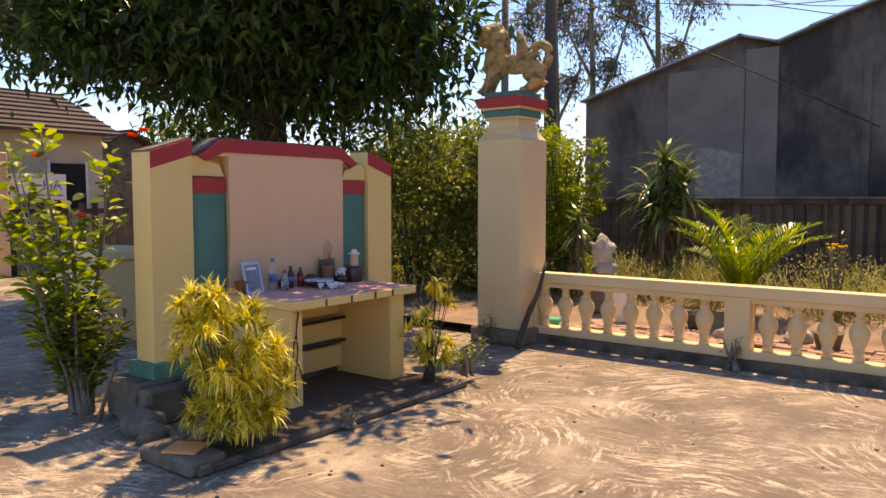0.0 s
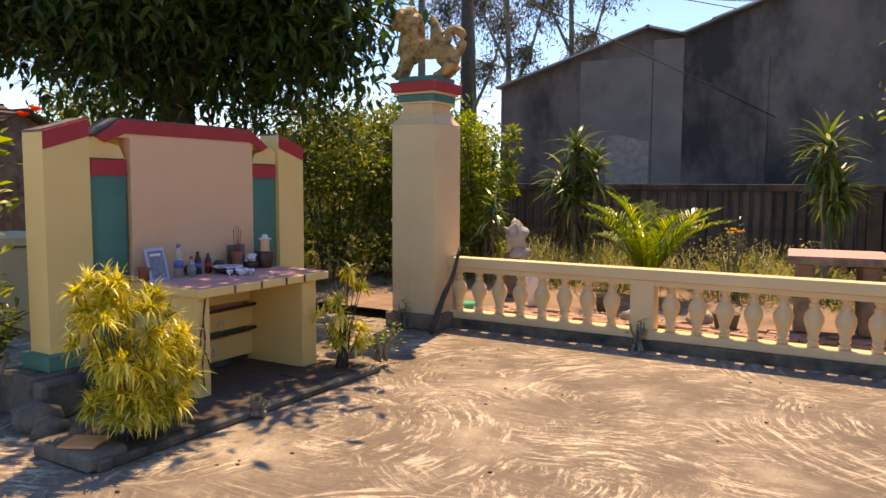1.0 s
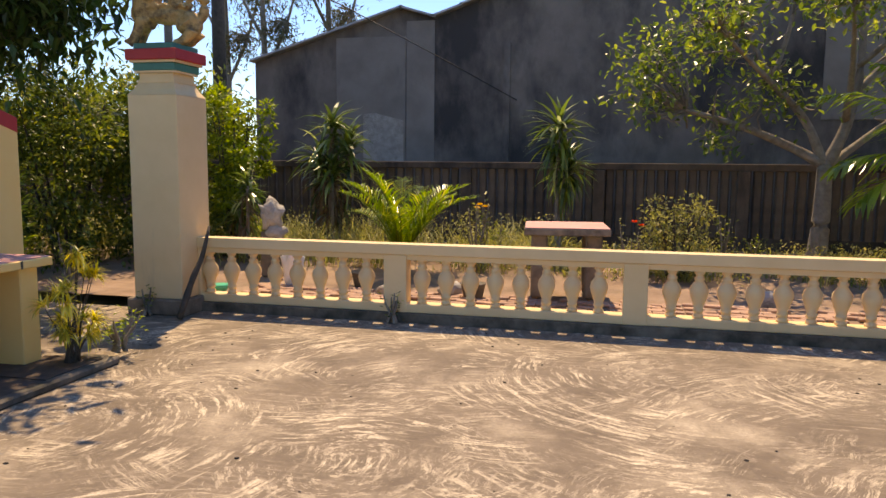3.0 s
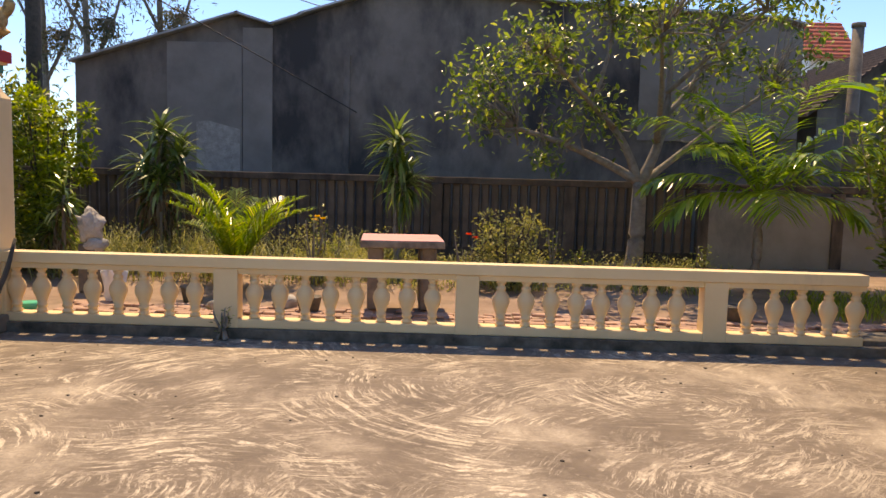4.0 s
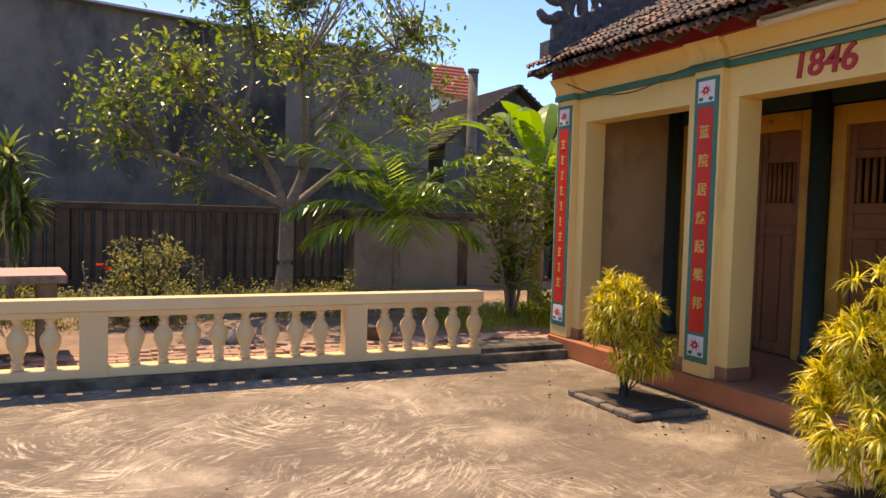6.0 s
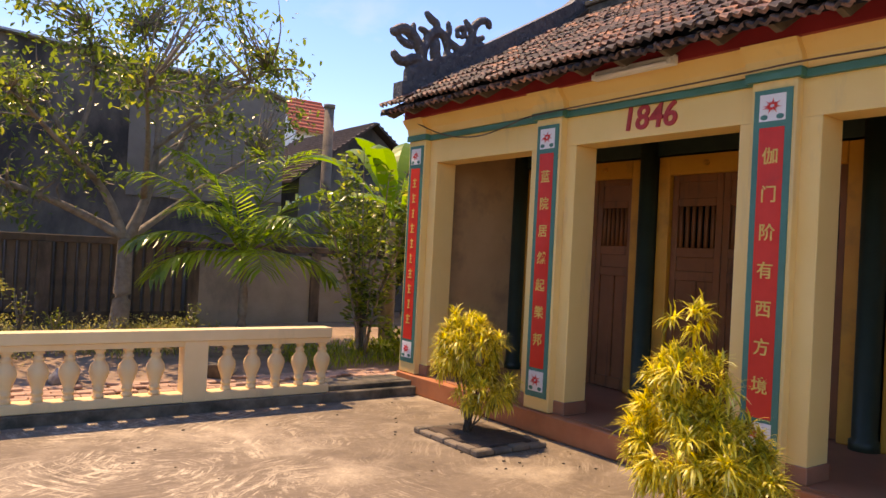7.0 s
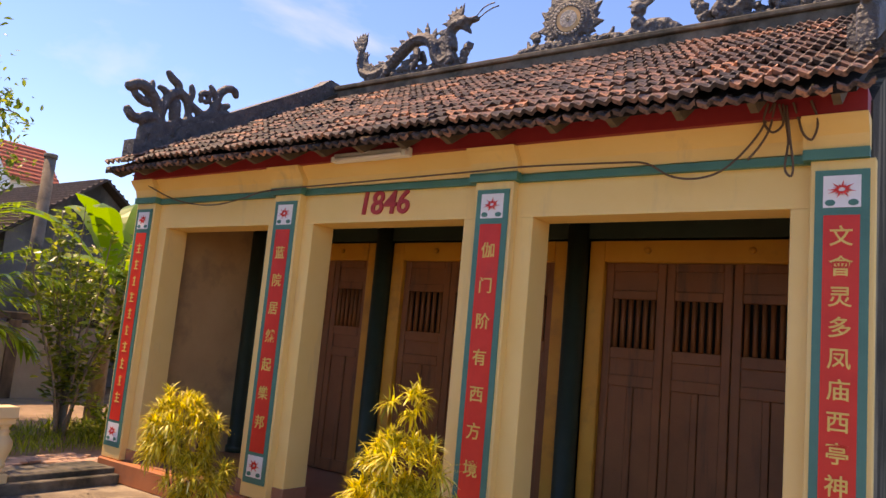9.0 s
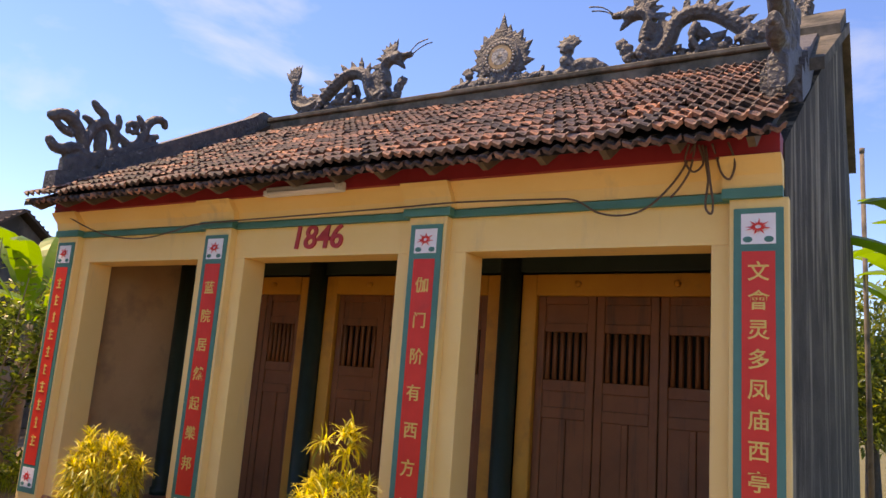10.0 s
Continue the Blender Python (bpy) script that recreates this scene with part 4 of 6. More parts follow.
for s in (-1, 1):
    tube(bm, [(-0.20, s * .07, .24), (-0.25, s * .075, .12), (-0.29, s * .08, .03), (-0.33, s * .08, .015)], [.065, .05, .05, .045], 9)
    tube(bm, [(0.24, s * .08, .20), (0.30, s * .09, .12), (0.22, s * .09, .05), (0.16, s * .09, .015)], [.08, .07, .05, .04], 9)
    blob(bm, (-0.32, s * 0.08, 0.03), (0.06, 0.045, 0.03), 2)
    blob(bm, (0.17, s * 0.09, 0.03), (0.07, 0.045, 0.03), 2)
tube(bm, curve_pts([(.30, 0, .22), (.38, 0, .30), (.39, 0, .44), (.30, 0, .49), (.22, 0, .44), (.26, 0, .36)], 14), [.05] * 12 + [.04, .035, .03], 9)
tube(bm, curve_pts([(.12, 0, .30), (.11, 0, .44), (.09, 0, .56), (.05, 0, .66)], 8), [.07, .075, .075, .07, .06, .05, .04, .03, .012], 9)
for k in range(26):
    blob(bm, (-0.12 + 0.028 * (k % 13), (-0.06, 0.06)[k // 13], 0.365 + 0.012 * (k % 3)), (0.025, 0.03, 0.02), 1)
lion = solid("guardian_lion_statue", bm, M_LION, "weathered ochre guardian lion on the gate pillar", "statue")
fuse(lion, 0.011)
lion.matrix_world = pose(-3.74, 5.94, 2.83, 0, 0, 12) @ Matrix.Scale(1.07, 4)


# ---- plants ----
BLADE = (np.array([(0, 0, 0), (-.5, .38, .05), (0, .42, -.04), (.5, .38, .05), (0, 1, -.12)], float), [(0, 3, 2), (0, 2, 1), (2, 3, 4), (1, 2, 4)])
ROUND = (np.array([(0, 0, 0), (-.42, .3, .04), (0, .4, -.05), (.42, .3, .04), (-.48, .66, .03), (0, .7, -.07), (.48, .66, .03), (0, 1, -.14)], float),
         [(0, 3, 2), (0, 2, 1), (1, 2, 5, 4), (2, 3, 6, 5), (4, 5, 7), (5, 6, 7)])


def ribbon_shape(droop=0.45, n=4):
    v, f = [], []
    for i in range(n + 1):
        t = i / n
        w = 0.5 * math.sin(math.pi * (0.18 + 0.82 * t)) if t < 1 else 0.02
        z = 0.25 * t - droop * t * t
        v += [(-w, t, z + 0.1 * w), (w, t, z + 0.1 * w)]
    for i in range(n):
        f.append((2 * i, 2 * i + 1, 2 * i + 3, 2 * i + 2))
    return np.array(v, float), f


RIBBON, STIFF, LONG, SWORD = ribbon_shape(0.5, 3), ribbon_shape(0.28, 2), ribbon_shape(1.0, 5), ribbon_shape(0.55, 4)


def frames(d, roll=None):
    """Rotation columns (side, along, up) for directions d."""
    d = d / np.linalg.norm(d, axis=1, keepdims=True)
    up = np.tile((0.0, 0.0, 1.0), (len(d), 1))
    up[np.abs(d[:, 2]) > 0.97] = (1, 0, 0)
    s = np.cross(d, up)
    s /= np.linalg.norm(s, axis=1, keepdims=True)
    u = np.cross(s, d)
    if roll is not None:
        c, n = np.cos(roll)[:, None], np.sin(roll)[:, None]
        s, u = s * c + u * n, u * c - s * n
    return np.stack((s, d, u), axis=2)


def scatter(shape, at, d, length, width, roll=None):
    """Vertices and faces of many copies of a leaf shape."""
    v, f = shape
    r = frames(np.asarray(d, float), roll)
    n = len(at)
    k = np.stack(np.broadcast_arrays(np.asarray(width, float), np.asarray(length, float), np.asarray(length, float)), axis=-1)
    k = np.broadcast_to(k, (n, 3))
    local = v[None] * k[:, None, :]
    out = np.einsum("nij,nkj->nki", r, local) + np.asarray(at)[:, None, :]
    return out.reshape(-1, 3), f, len(v), n


def leaves(name, sets, material, parent=None, label=""):
    """One mesh of all the leaves in sets."""
    vs, fs, base = [], [], 0
    for v, f, k, n in sets:
        vs.append(v)
        for g in f:
            idx = np.arange(n)[:, None] * k + np.array(g)[None] + base
            fs += idx.tolist()
        base += len(v)
    me = bpy.data.meshes.new(name)
    me.from_pydata(np.concatenate(vs).tolist(), [], fs)
    me.materials.append(material)
    ob = new(name, me)
    ob.parent = parent
    if label:
        ob["label"] = label
    return ob


L_MANGO = leaf("mango_leaf", (0.016, 0.040, 0.012), (0.07, 0.14, 0.028), 0.3, 0.35)
L_ALMOND = leaf("almond_leaf", (0.06, 0.10, 0.02), (0.24, 0.31, 0.055), 0.3, 0.45, (0.46, 0.46, 0.09))
L_HEDGE = leaf("hedge_leaf", (0.03, 0.055, 0.014), (0.17, 0.21, 0.035), 0.36, 0.48, (0.42, 0.40, 0.06))
L_BRIGHT = leaf("bright_leaf", (0.09, 0.14, 0.015), (0.36, 0.42, 0.05), 0.4, 0.5)
L_SONG = leaf("yellow_dracaena_leaf", (0.20, 0.20, 0.025), (0.88, 0.75, 0.12), 0.36, 0.45, (0.95, 0.90, 0.42))
L_PALM = leaf("palm_leaflet", (0.09, 0.16, 0.02), (0.36, 0.50, 0.07), 0.22, 0.45, (0.45, 0.52, 0.12))
L_PALMLIGHT = leaf("young_palm_leaflet", (0.09, 0.16, 0.018), (0.27, 0.35, 0.035), 0.3, 0.4, (0.50, 0.46, 0.08))
L_CORDY = leaf("dracaena_leaf", (0.03, 0.055, 0.015), (0.17, 0.24, 0.045), 0.28, 0.35, (0.62, 0.64, 0.30))
L_DRY = leaf("dry_leaf", (0.10, 0.065, 0.035), (0.26, 0.18, 0.10), 0.8, 0.2)
L_BANANA = leaf("banana_leaf", (0.14, 0.26, 0.03), (0.26, 0.40, 0.05), 0.4, 0.5)
L_GUM = leaf("gum_leaf", (0.05, 0.065, 0.035), (0.15, 0.15, 0.08), 0.5, 0.3, (0.26, 0.17, 0.11))
L_GRASS = leaf("weed_leaf", (0.14, 0.15, 0.035), (0.36, 0.34, 0.10), 0.6, 0.4, (0.52, 0.44, 0.18))
L_RED = leaf("red_petal", (0.70, 0.06, 0.02), (0.85, 0.12, 0.04), 0.5, 0.3)
L_YELLOW = leaf("yellow_petal", (0.75, 0.42, 0.02), (0.85, 0.60, 0.05), 0.5, 0.3)


def song_bush(at, label, lobes, count, seed, base_h=0.3):
    """A yellow dracaena: bare stems below, rosettes of narrow arched leaves in lobes of (centre, radii)."""
    r = np.random.default_rng(seed)
    b = thing("yellow_dracaena", at, label, "shrub", "yellow dracaena shrubs")
    sets, tips = [], []
    total = sum(l[1][0] * l[1][2] for l in lobes)
    for c, rad in lobes:
        n = max(3, int(count * 1.3 * rad[0] * rad[2] / total))
        p = r.normal(size=(n, 3))
        p /= np.linalg.norm(p, axis=1, keepdims=True)
        p = np.array(c) + p * np.array(rad) * (0.72 + 0.28 * r.random((n, 1)))
        for q in p:
            if q[2] < 0.12:
                continue
            tips.append(q)
            k = 38
            out = (q - np.array(c)) / np.array(rad) + np.array((0, 0, .5)) + r.normal(size=3) * .25
            axis = frames(out[None])[0]
            a, e = r.random(k) * 2 * np.pi, r.uniform(.4, 1.6, k)
            d = np.stack((np.cos(a) * np.sin(e), np.cos(e), np.sin(a) * np.sin(e)), 1) @ axis.T
            sets.append(scatter(RIBBON, np.tile(q, (k, 1)) + r.normal(size=(k, 3)) * 0.012, d, r.uniform(0.09, 0.155, k), 0.0150))
    leaves("foliage", sets, L_SONG, b)
    stems = sorted(tips, key=lambda q: r.random())[:15]
    for i, q in enumerate(stems):
        foot = Vector((r.uniform(-.06, .06), r.uniform(-.06, .06), 0))
        mid = Vector((q[0] * .45, q[1] * .45, q[2] * .5))
        part("stem", tube(bmesh.new(), curve_pts([foot, mid, Vector(q)], 6), [.009, .008, .007, .006, .005, .004, .003], 5), M_DARKBARK, b)
    return b


song_bush((5.50, 4.08, 0.05), "bushy yellow dracaena in a brick-edged bed by the temple", [((0, .06, .76), (.28, .30, .24)), ((.02, -.16, .42), (.25, .28, .17)), ((-.04, .28, .56), (.16, .18, .12)), ((0, .18, .95), (.15, .16, .12))], 100, 3)
song_bush((5.22, 1.50, 0.05), "tall yellow dracaena with a narrow top by the temple", [((0, 0, .48), (.40, .47, .28)), ((0, .04, .92), (.25, .29, .13)), ((0, .08, 1.27), (.11, .14, .06)), ((.05, -.25, .36), (.25, .25, .20)), ((0, .1, .70), (.28, .26, .12))], 150, 5)
song_bush((-3.08, 1.52, 0.05), "dense yellow dracaena in the altar planter", [((0, -.02, .66), (.28, .33, .28)), ((0, .14, .36), (.27, .33, .24)), ((-.05, -.10, .90), (.18, .2, .10)), ((.05, .42, .55), (.05, .06, .04)), ((0, .02, .2), (.22, .28, .12))], 100, 9)
song_bush((-3.12, 3.62, 0.05), "thin leggy yellow dracaena in the altar planter", [((-.03, -.10, .52), (.13, .16, .09)), ((0, .10, .86), (.03, .04, .03)), ((-.02, .20, .60), (.07, .10, .08)), ((.04, .02, .30), (.15, .18, .12))], 14, 11)


def leafy_shrub(name, at, label, stems, leaf_len, count, material, seed, shape=BLADE, bark=M_BARK, aspect=0.45, flowers=(), group=""):
    """A shrub of curved stems (each a list of points) with leaves along them; flowers: (point, material)."""
    r = np.random.default_rng(seed)
    b = thing(name, at, label, "shrub", group)
    sets = []
    for pts in stems:
        cp = curve_pts(pts, 16)
        part("stem", tube(bmesh.new(), cp, [0.022 * (1 - 0.75 * i / 16) for i in range(17)], 5), bark, b)
        arr = np.array([tuple(p) for p in cp])
        n = max(4, count // len(stems))
        t = r.uniform(0.18, 1.0, n) * 15.99
        i = t.astype(int)
        q = arr[i] + (arr[i + 1] - arr[i]) * (t - i)[:, None]
        a = r.random(n) * 2 * np.pi
        off = np.stack((np.cos(a), np.sin(a), r.uniform(-.2, .9, n)), 1)
        q = q + off * (r.random((n, 1)) ** 2) * leaf_len * 1.6
        L = leaf_len * r.uniform(0.6, 1.2, n)
        sets.append(scatter(shape, q, off + np.array((0, 0, .1)), L, L * aspect, r.uniform(-.6, .6, n)))
    leaves("foliage", sets, material, b)
    for p, mt in flowers:
        k = 11
        a = np.arange(k) * 2.4
        d = np.stack((np.cos(a), np.sin(a), np.linspace(.1, 1.0, k)), 1)
        leaves("flower", [scatter(ROUND, np.tile(p, (k, 1)), d, 0.055, 0.05)], mt, b)
    return b


def fan_stems(n, height, spread, seed, lean=(0, 0)):
    r = random.Random(seed)
    out = []
    for k in range(n):
        a, s, hh = 2 * math.pi * k / n + r.uniform(-.5, .5), spread * r.uniform(.35, 1.0), height * r.uniform(.55, 1.0)
        x, y = s * math.cos(a) + lean[0], s * math.sin(a) + lean[1]
        out.append([(0.05 * math.cos(a), 0.05 * math.sin(a), 0), (x * .3, y * .3, hh * .35), (x * .75, y * .75, hh * .7), (x, y, hh)])
    return out


leafy_shrub("hibiscus", (-4.72, 1.42, 0), "lanky green hibiscus with red flowers beside the screen", fan_stems(11, 2.2, .55, 4, (-.22, -.12)), .115, 1000, L_BRIGHT, 21, ROUND, aspect=.55,
            flowers=[((-.42, -.1, 1.95), L_RED), ((-.2, .1, 1.5), L_RED), ((.25, .3, 2.1), L_RED), ((.30, .36, 2.14), L_RED)], group="hibiscus shrubs")
leafy_shrub("hibiscus", (-4.80, 1.40, 0), "low leafy hibiscus undergrowth beside the screen", fan_stems(14, .95, .42, 6), .08, 1500, L_HEDGE, 22, ROUND, group="hibiscus shrubs")
leafy_shrub("hibiscus", (-4.75, 4.55, 0), "green hibiscus with red flowers behind the screen", fan_stems(10, 1.9, .5, 8), .10, 900, L_BRIGHT, 23, ROUND, aspect=.55, flowers=[((.30, -.15, 1.55), L_RED), ((.1, -.3, 2.0), L_RED)], group="hibiscus shrubs")


def hedge(name, at, label, size, count, leaf_len, material, seed):
    """A dense shrub mass: leaf clumps crowded over an uneven volume on hidden stems."""
    r = np.random.default_rng(seed)
    b = thing(name, at, label, "shrub")
    nc = 60
    c = r.uniform(-1, 1, (nc, 3)) * np.array(size) * np.array((1, 1, .5)) + np.array((0, 0, size[2] * .52))
    cl = r.uniform(.22, .5, nc) * min(size[0], size[2] * .5)
    which = r.integers(0, nc, count)
    p = r.normal(size=(count, 3))
    p /= np.linalg.norm(p, axis=1, keepdims=True)
    q = c[which] + p * cl[which][:, None] * (.6 + .4 * r.random((count, 1)))
    keep = q[:, 2] > 0.03
    q, p = q[keep], p[keep]
    L = leaf_len * r.uniform(.6, 1.25, len(q))
    leaves("foliage", [scatter(BLADE, q, p + r.normal(size=p.shape) * .5, L, L * .5, r.uniform(-.8, .8, len(q)))], material, b)
    for k in range(7):
        a = 2 * math.pi * k / 7
        part("stem", tube(bmesh.new(), curve_pts([(.1 * math.cos(a), .1 * math.sin(a), 0), (size[0] * .4 * math.cos(a), size[1] * .4 * math.sin(a), size[2] * .5), (size[0] * .7 * math.cos(a), size[1] * .7 * math.sin(a), size[2] * .9)], 6), [.03, .027, .024, .02, .016, .012, .008], 5), M_DARKBARK, b)
    return b


hedge("garden_shrub", (-7.1, 8.3, 0), "dense dark green shrub behind the gate", (1.15, .9, 2.8), 15000, .10, L_HEDGE, 31)
hedge("garden_shrub", (-8.9, 7.8, 0), "dense dark green shrub under the big tree", (1.1, 1.0, 2.3), 6500, .09, L_HEDGE, 32)
hedge("garden_shrub", (-6.0, 9.3, 0.1), "yellow-green leafy shrub behind the gate", (.8, .8, 2.7), 10000, .10, L_HEDGE, 33)
hedge("garden_shrub", (-5.12, 9.8, 0.15), "bright green leafy shrub beside the pillar", (.42, .5, 2.5), 4200, .11, L_BRIGHT, 34)
hedge("garden_shrub", (-6.3, 5.0, 0), "low dark shrub behind the screen", (.7, .9, 1.3), 3500, .08, L_HEDGE, 35)
leafy_shrub("tall_shrub", (6.85, 8.5, .1), "tall upright shrub with glossy oval leaves", fan_stems(15, 3.3, .95, 14), .13, 1500, L_ALMOND, 24, ROUND, aspect=.6)
hedge("garden_shrub", (7.6, 8.2, .05), "low grassy shrub by the temple corner", (.8, .5, .5), 2500, .08, L_BRIGHT, 36)
hedge("garden_shrub", (1.75, 8.95, .15), "dry flowering shrub beside the table", (.42, .35, .95), 2600, .06, L_GRASS, 37)


def tree(name, at, label, limbs, crowns, count, leaf_len, material, seed, bark=M_BARK, shape=BLADE, aspect=.42, twigs=3, hang=0.0, fill=.45):
    """Tapered trunk and limbs (lists of points with radii), crown lobes of (centre, radii) full of leaf sprays."""
    r = np.random.default_rng(seed)
    b = thing(name, at, label, "tree")
    for k, (pts, r0, r1) in enumerate(limbs):
        cp = curve_pts(pts, 14)
        part("trunk" if k == 0 else "limb", tube(bmesh.new(), cp, [r0 + (r1 - r0) * i / 14 for i in range(15)], 9), bark, b)
    tips = [q for p, _, _ in limbs[1:] or limbs for q in curve_pts(p, 14)[7::2]]
    sets, tw = [], bmesh.new()
    vol = np.array([c[1][0] * c[1][1] * c[1][2] for c in crowns]) ** .67
    for (c, rad), w in zip(crowns, vol / vol.sum()):
        n = int(count * w)
        per = 14
        ns = max(3, n // per)
        p = r.normal(size=(ns, 3))
        p /= np.linalg.norm(p, axis=1, keepdims=True)
        s = np.array(c) + p * np.array(rad) * (fill + (1 - fill) * r.random((ns, 1)))
        for q in s[:: max(1, ns // (12 * twigs))]:
            root = min(tips, key=lambda t: (t - Vector(q)).length)
            m = (Vector(q) + root) / 2 + Vector(r.normal(size=3) * .12)
            tube(tw, curve_pts([root, m, Vector(q)], 5), [.018, .015, .012, .009, .006, .004], 4)
        q = np.repeat(s, per, 0) + r.normal(size=(ns * per, 3)) * leaf_len * 1.1
        d = r.normal(size=q.shape) + np.repeat(p, per, 0) * .5 + np.array((0, 0, -hang))
        L = leaf_len * r.uniform(.6, 1.2, len(q))
        sets.append(scatter(shape, q, d, L, L * aspect, r.uniform(-.7, .7, len(q))))
    tagged(part("twig_spray", tw, bark, b), kind="stuff")
    leaves("crown", sets, material, b)
    return b


# sparse almond tree in the garden
tree("almond_tree", (3.93, 11.0, .10), "sparse almond tree with grey forked limbs",
     [([(0, 0, 0), (.05, 0, .7), (.06, .0, 1.55)], .155, .11), ([(.06, 0, 1.55), (-.5, .0, 1.85), (-1.3, -.3, 2.15), (-2.2, -.5, 2.4)], .085, .03), ([(.06, 0, 1.5), (-.25, 0, 2.2), (-.8, 0, 2.9), (-1.3, .1, 3.9)], .08, .025),
      ([(.06, 0, 1.5), (.35, 0, 2.3), (.45, 0, 3.5), (.1, .1, 5.2)], .10, .02), ([(.06, 0, 1.5), (.6, .3, 1.9), (1.5, .5, 2.6), (2.5, .4, 3.3)], .07, .025), ([(.40, 0, 2.6), (.9, .2, 3.2), (1.3, .3, 4.2)], .05, .02),
      ([(.3, 0, 2.2), (.1, -.9, 2.9), (-.2, -1.9, 3.7)], .06, .02), ([(-.4, 0, 2.4), (-1.2, -.8, 3.0), (-1.8, -1.6, 3.4)], .05, .018), ([(.42, 0, 3.0), (1.1, -.7, 3.7), (1.9, -1.2, 4.4)], .045, .015), ([(-.75, 0, 2.8), (-.5, .1, 3.8), (-.6, .1, 4.9)], .045, .012)],
     [((-2.5, -.5, 2.6), (.7, .7, .55)), ((-1.7, 0, 3.4), (1.0, .8, .7)), ((-.9, -.3, 2.6), (.9, .7, .5)), ((.3, 0, 4.2), (1.1, .9, .6)), ((1.4, .4, 3.5), (.9, .6, .6)), ((2.4, .4, 3.3), (.6, .5, .4)), ((2.9, .4, 3.9), (.45, .5, .4)), ((-2.6, -.2, 3.2), (.6, .7, .5)),
      ((-1.5, -.5, 2.0), (.5, .5, .25)), ((.9, .3, 2.8), (.6, .4, .4)), ((-.6, 0, 4.4), (.9, .7, .5)), ((.2, .2, 5.1), (1.3, .8, .6)), ((1.6, .5, 4.6), (1.0, .6, .5)), ((2.5, .6, 4.7), (.7, .5, .4)), ((-1.2, 0, 5.0), (.9, .7, .4)), ((.6, .4, 5.8), (1.0, .6, .4)),
      ((-.2, -1.8, 3.7), (.9, .7, .5)), ((-1.8, -1.6, 3.5), (.8, .6, .5)), ((1.8, -1.2, 4.4), (.9, .7, .5)), ((.8, -1.9, 4.9), (1.0, .8, .5))],
     6600, .125, L_ALMOND, 41, shape=ROUND, aspect=.48, twigs=3, fill=.15)
# great mango over the screen
tree("mango_tree", (-8.6, 6.3, 0), "great dark mango tree with a low dense crown",
     [([(0, 0, 0), (.1, .1, 1.4), (.2, 0, 2.8)], .34, .24), ([(.2, 0, 2.8), (1.4, -.5, 3.6), (3.2, -1.2, 4.7)], .17, .06), ([(.2, 0, 2.8), (-.8, .6, 3.8), (-1.8, 1.0, 5.0)], .16, .06), ([(.2, 0, 2.8), (.4, .8, 4.2), (1.8, .6, 5.4)], .16, .05), ([(.2, 0, 2.8), (-.6, -1.4, 3.6), (-.9, -2.6, 4.3)], .15, .05)],
     [((0.3, 0, 4.0), (3.0, 2.4, 1.5)), ((2.6, -.2, 3.9), (1.5, 1.6, 1.25)), ((4.2, -1.5, 4.75), (1.25, 1.35, .75)), ((-2.2, -.5, 4.6), (1.8, 1.9, 1.15)), ((-.6, -2.4, 4.2), (1.9, 1.2, 1.1)), ((1.9, -2.0, 4.3), (1.3, 1.1, .9)), ((.5, .3, 5.6), (3.2, 2.6, 1.2)),
      ((-3.6, -2.4, 4.9), (1.5, 1.5, 1.0)), ((-2.8, 1.4, 4.9), (2.0, 1.4, 1.0))],
     48000, .22, L_MANGO, 42, M_DARKBARK, aspect=.40, twigs=4, hang=.35, fill=.25)
# gum trees far behind
for k, (x, y, hh, sd) in enumerate(((-10.2, 21.0, 11, 1), (-8.6, 22.5, 12, 2), (-12.6, 23, 11, 3))):
    tree("gum_tree", (x, y, 0), "tall thin gum tree with drooping sparse leaves", [([(0, 0, 0), (.1, 0, hh * .4), (-.1, 0, hh * .95)], .16, .05), ([(.1, 0, hh * .4), (.9, 0, hh * .55), (1.5, 0, hh * .75)], .07, .02), ([(.05, 0, hh * .5), (-.8, 0, hh * .65), (-1.3, 0, hh * .8)], .06, .02)],
         [((0, 0, hh * .85), (1.2, 1, 1.6)), ((1.3, 0, hh * .68), (.9, .8, 1.1)), ((-1.2, 0, hh * .72), (.9, .8, 1.2)), ((.4, 0, hh * .52), (.8, .7, .7))], 5200, .21, L_GUM, 50 + sd, M_BARK, aspect=.26, hang=.6, fill=.2)
for x, y, hh, sd in ((-9.3, 15.2, 3.9, 9), (-14.5, 17, 4.2, 1), (-11.8, 16.5, 4.4, 2), (-20, 12.5, 5, 3), (-24, 6, 5.5, 4), (10.8, 13.4, 3.3, 5), (13.5, 11.5, 3.2, 6), (24, -2.6, 6, 7), (19, -1.2, 4.5, 8)):
    tree("garden_tree", (x, y, 0), "round green tree beyond the garden", [([(0, 0, 0), (.05, 0, hh * .3), (0, 0, hh * .6)], .16, .07)], [((0, 0, hh * .62), (1.9, 1.6, hh * .36)), ((.9, 0, hh * .5), (1.2, 1.1, hh * .25)), ((-.9, 0, hh * .5), (1.2, 1.1, hh * .25))], 6500, .2, L_HEDGE, 60 + sd, M_DARKBARK, fill=.4)


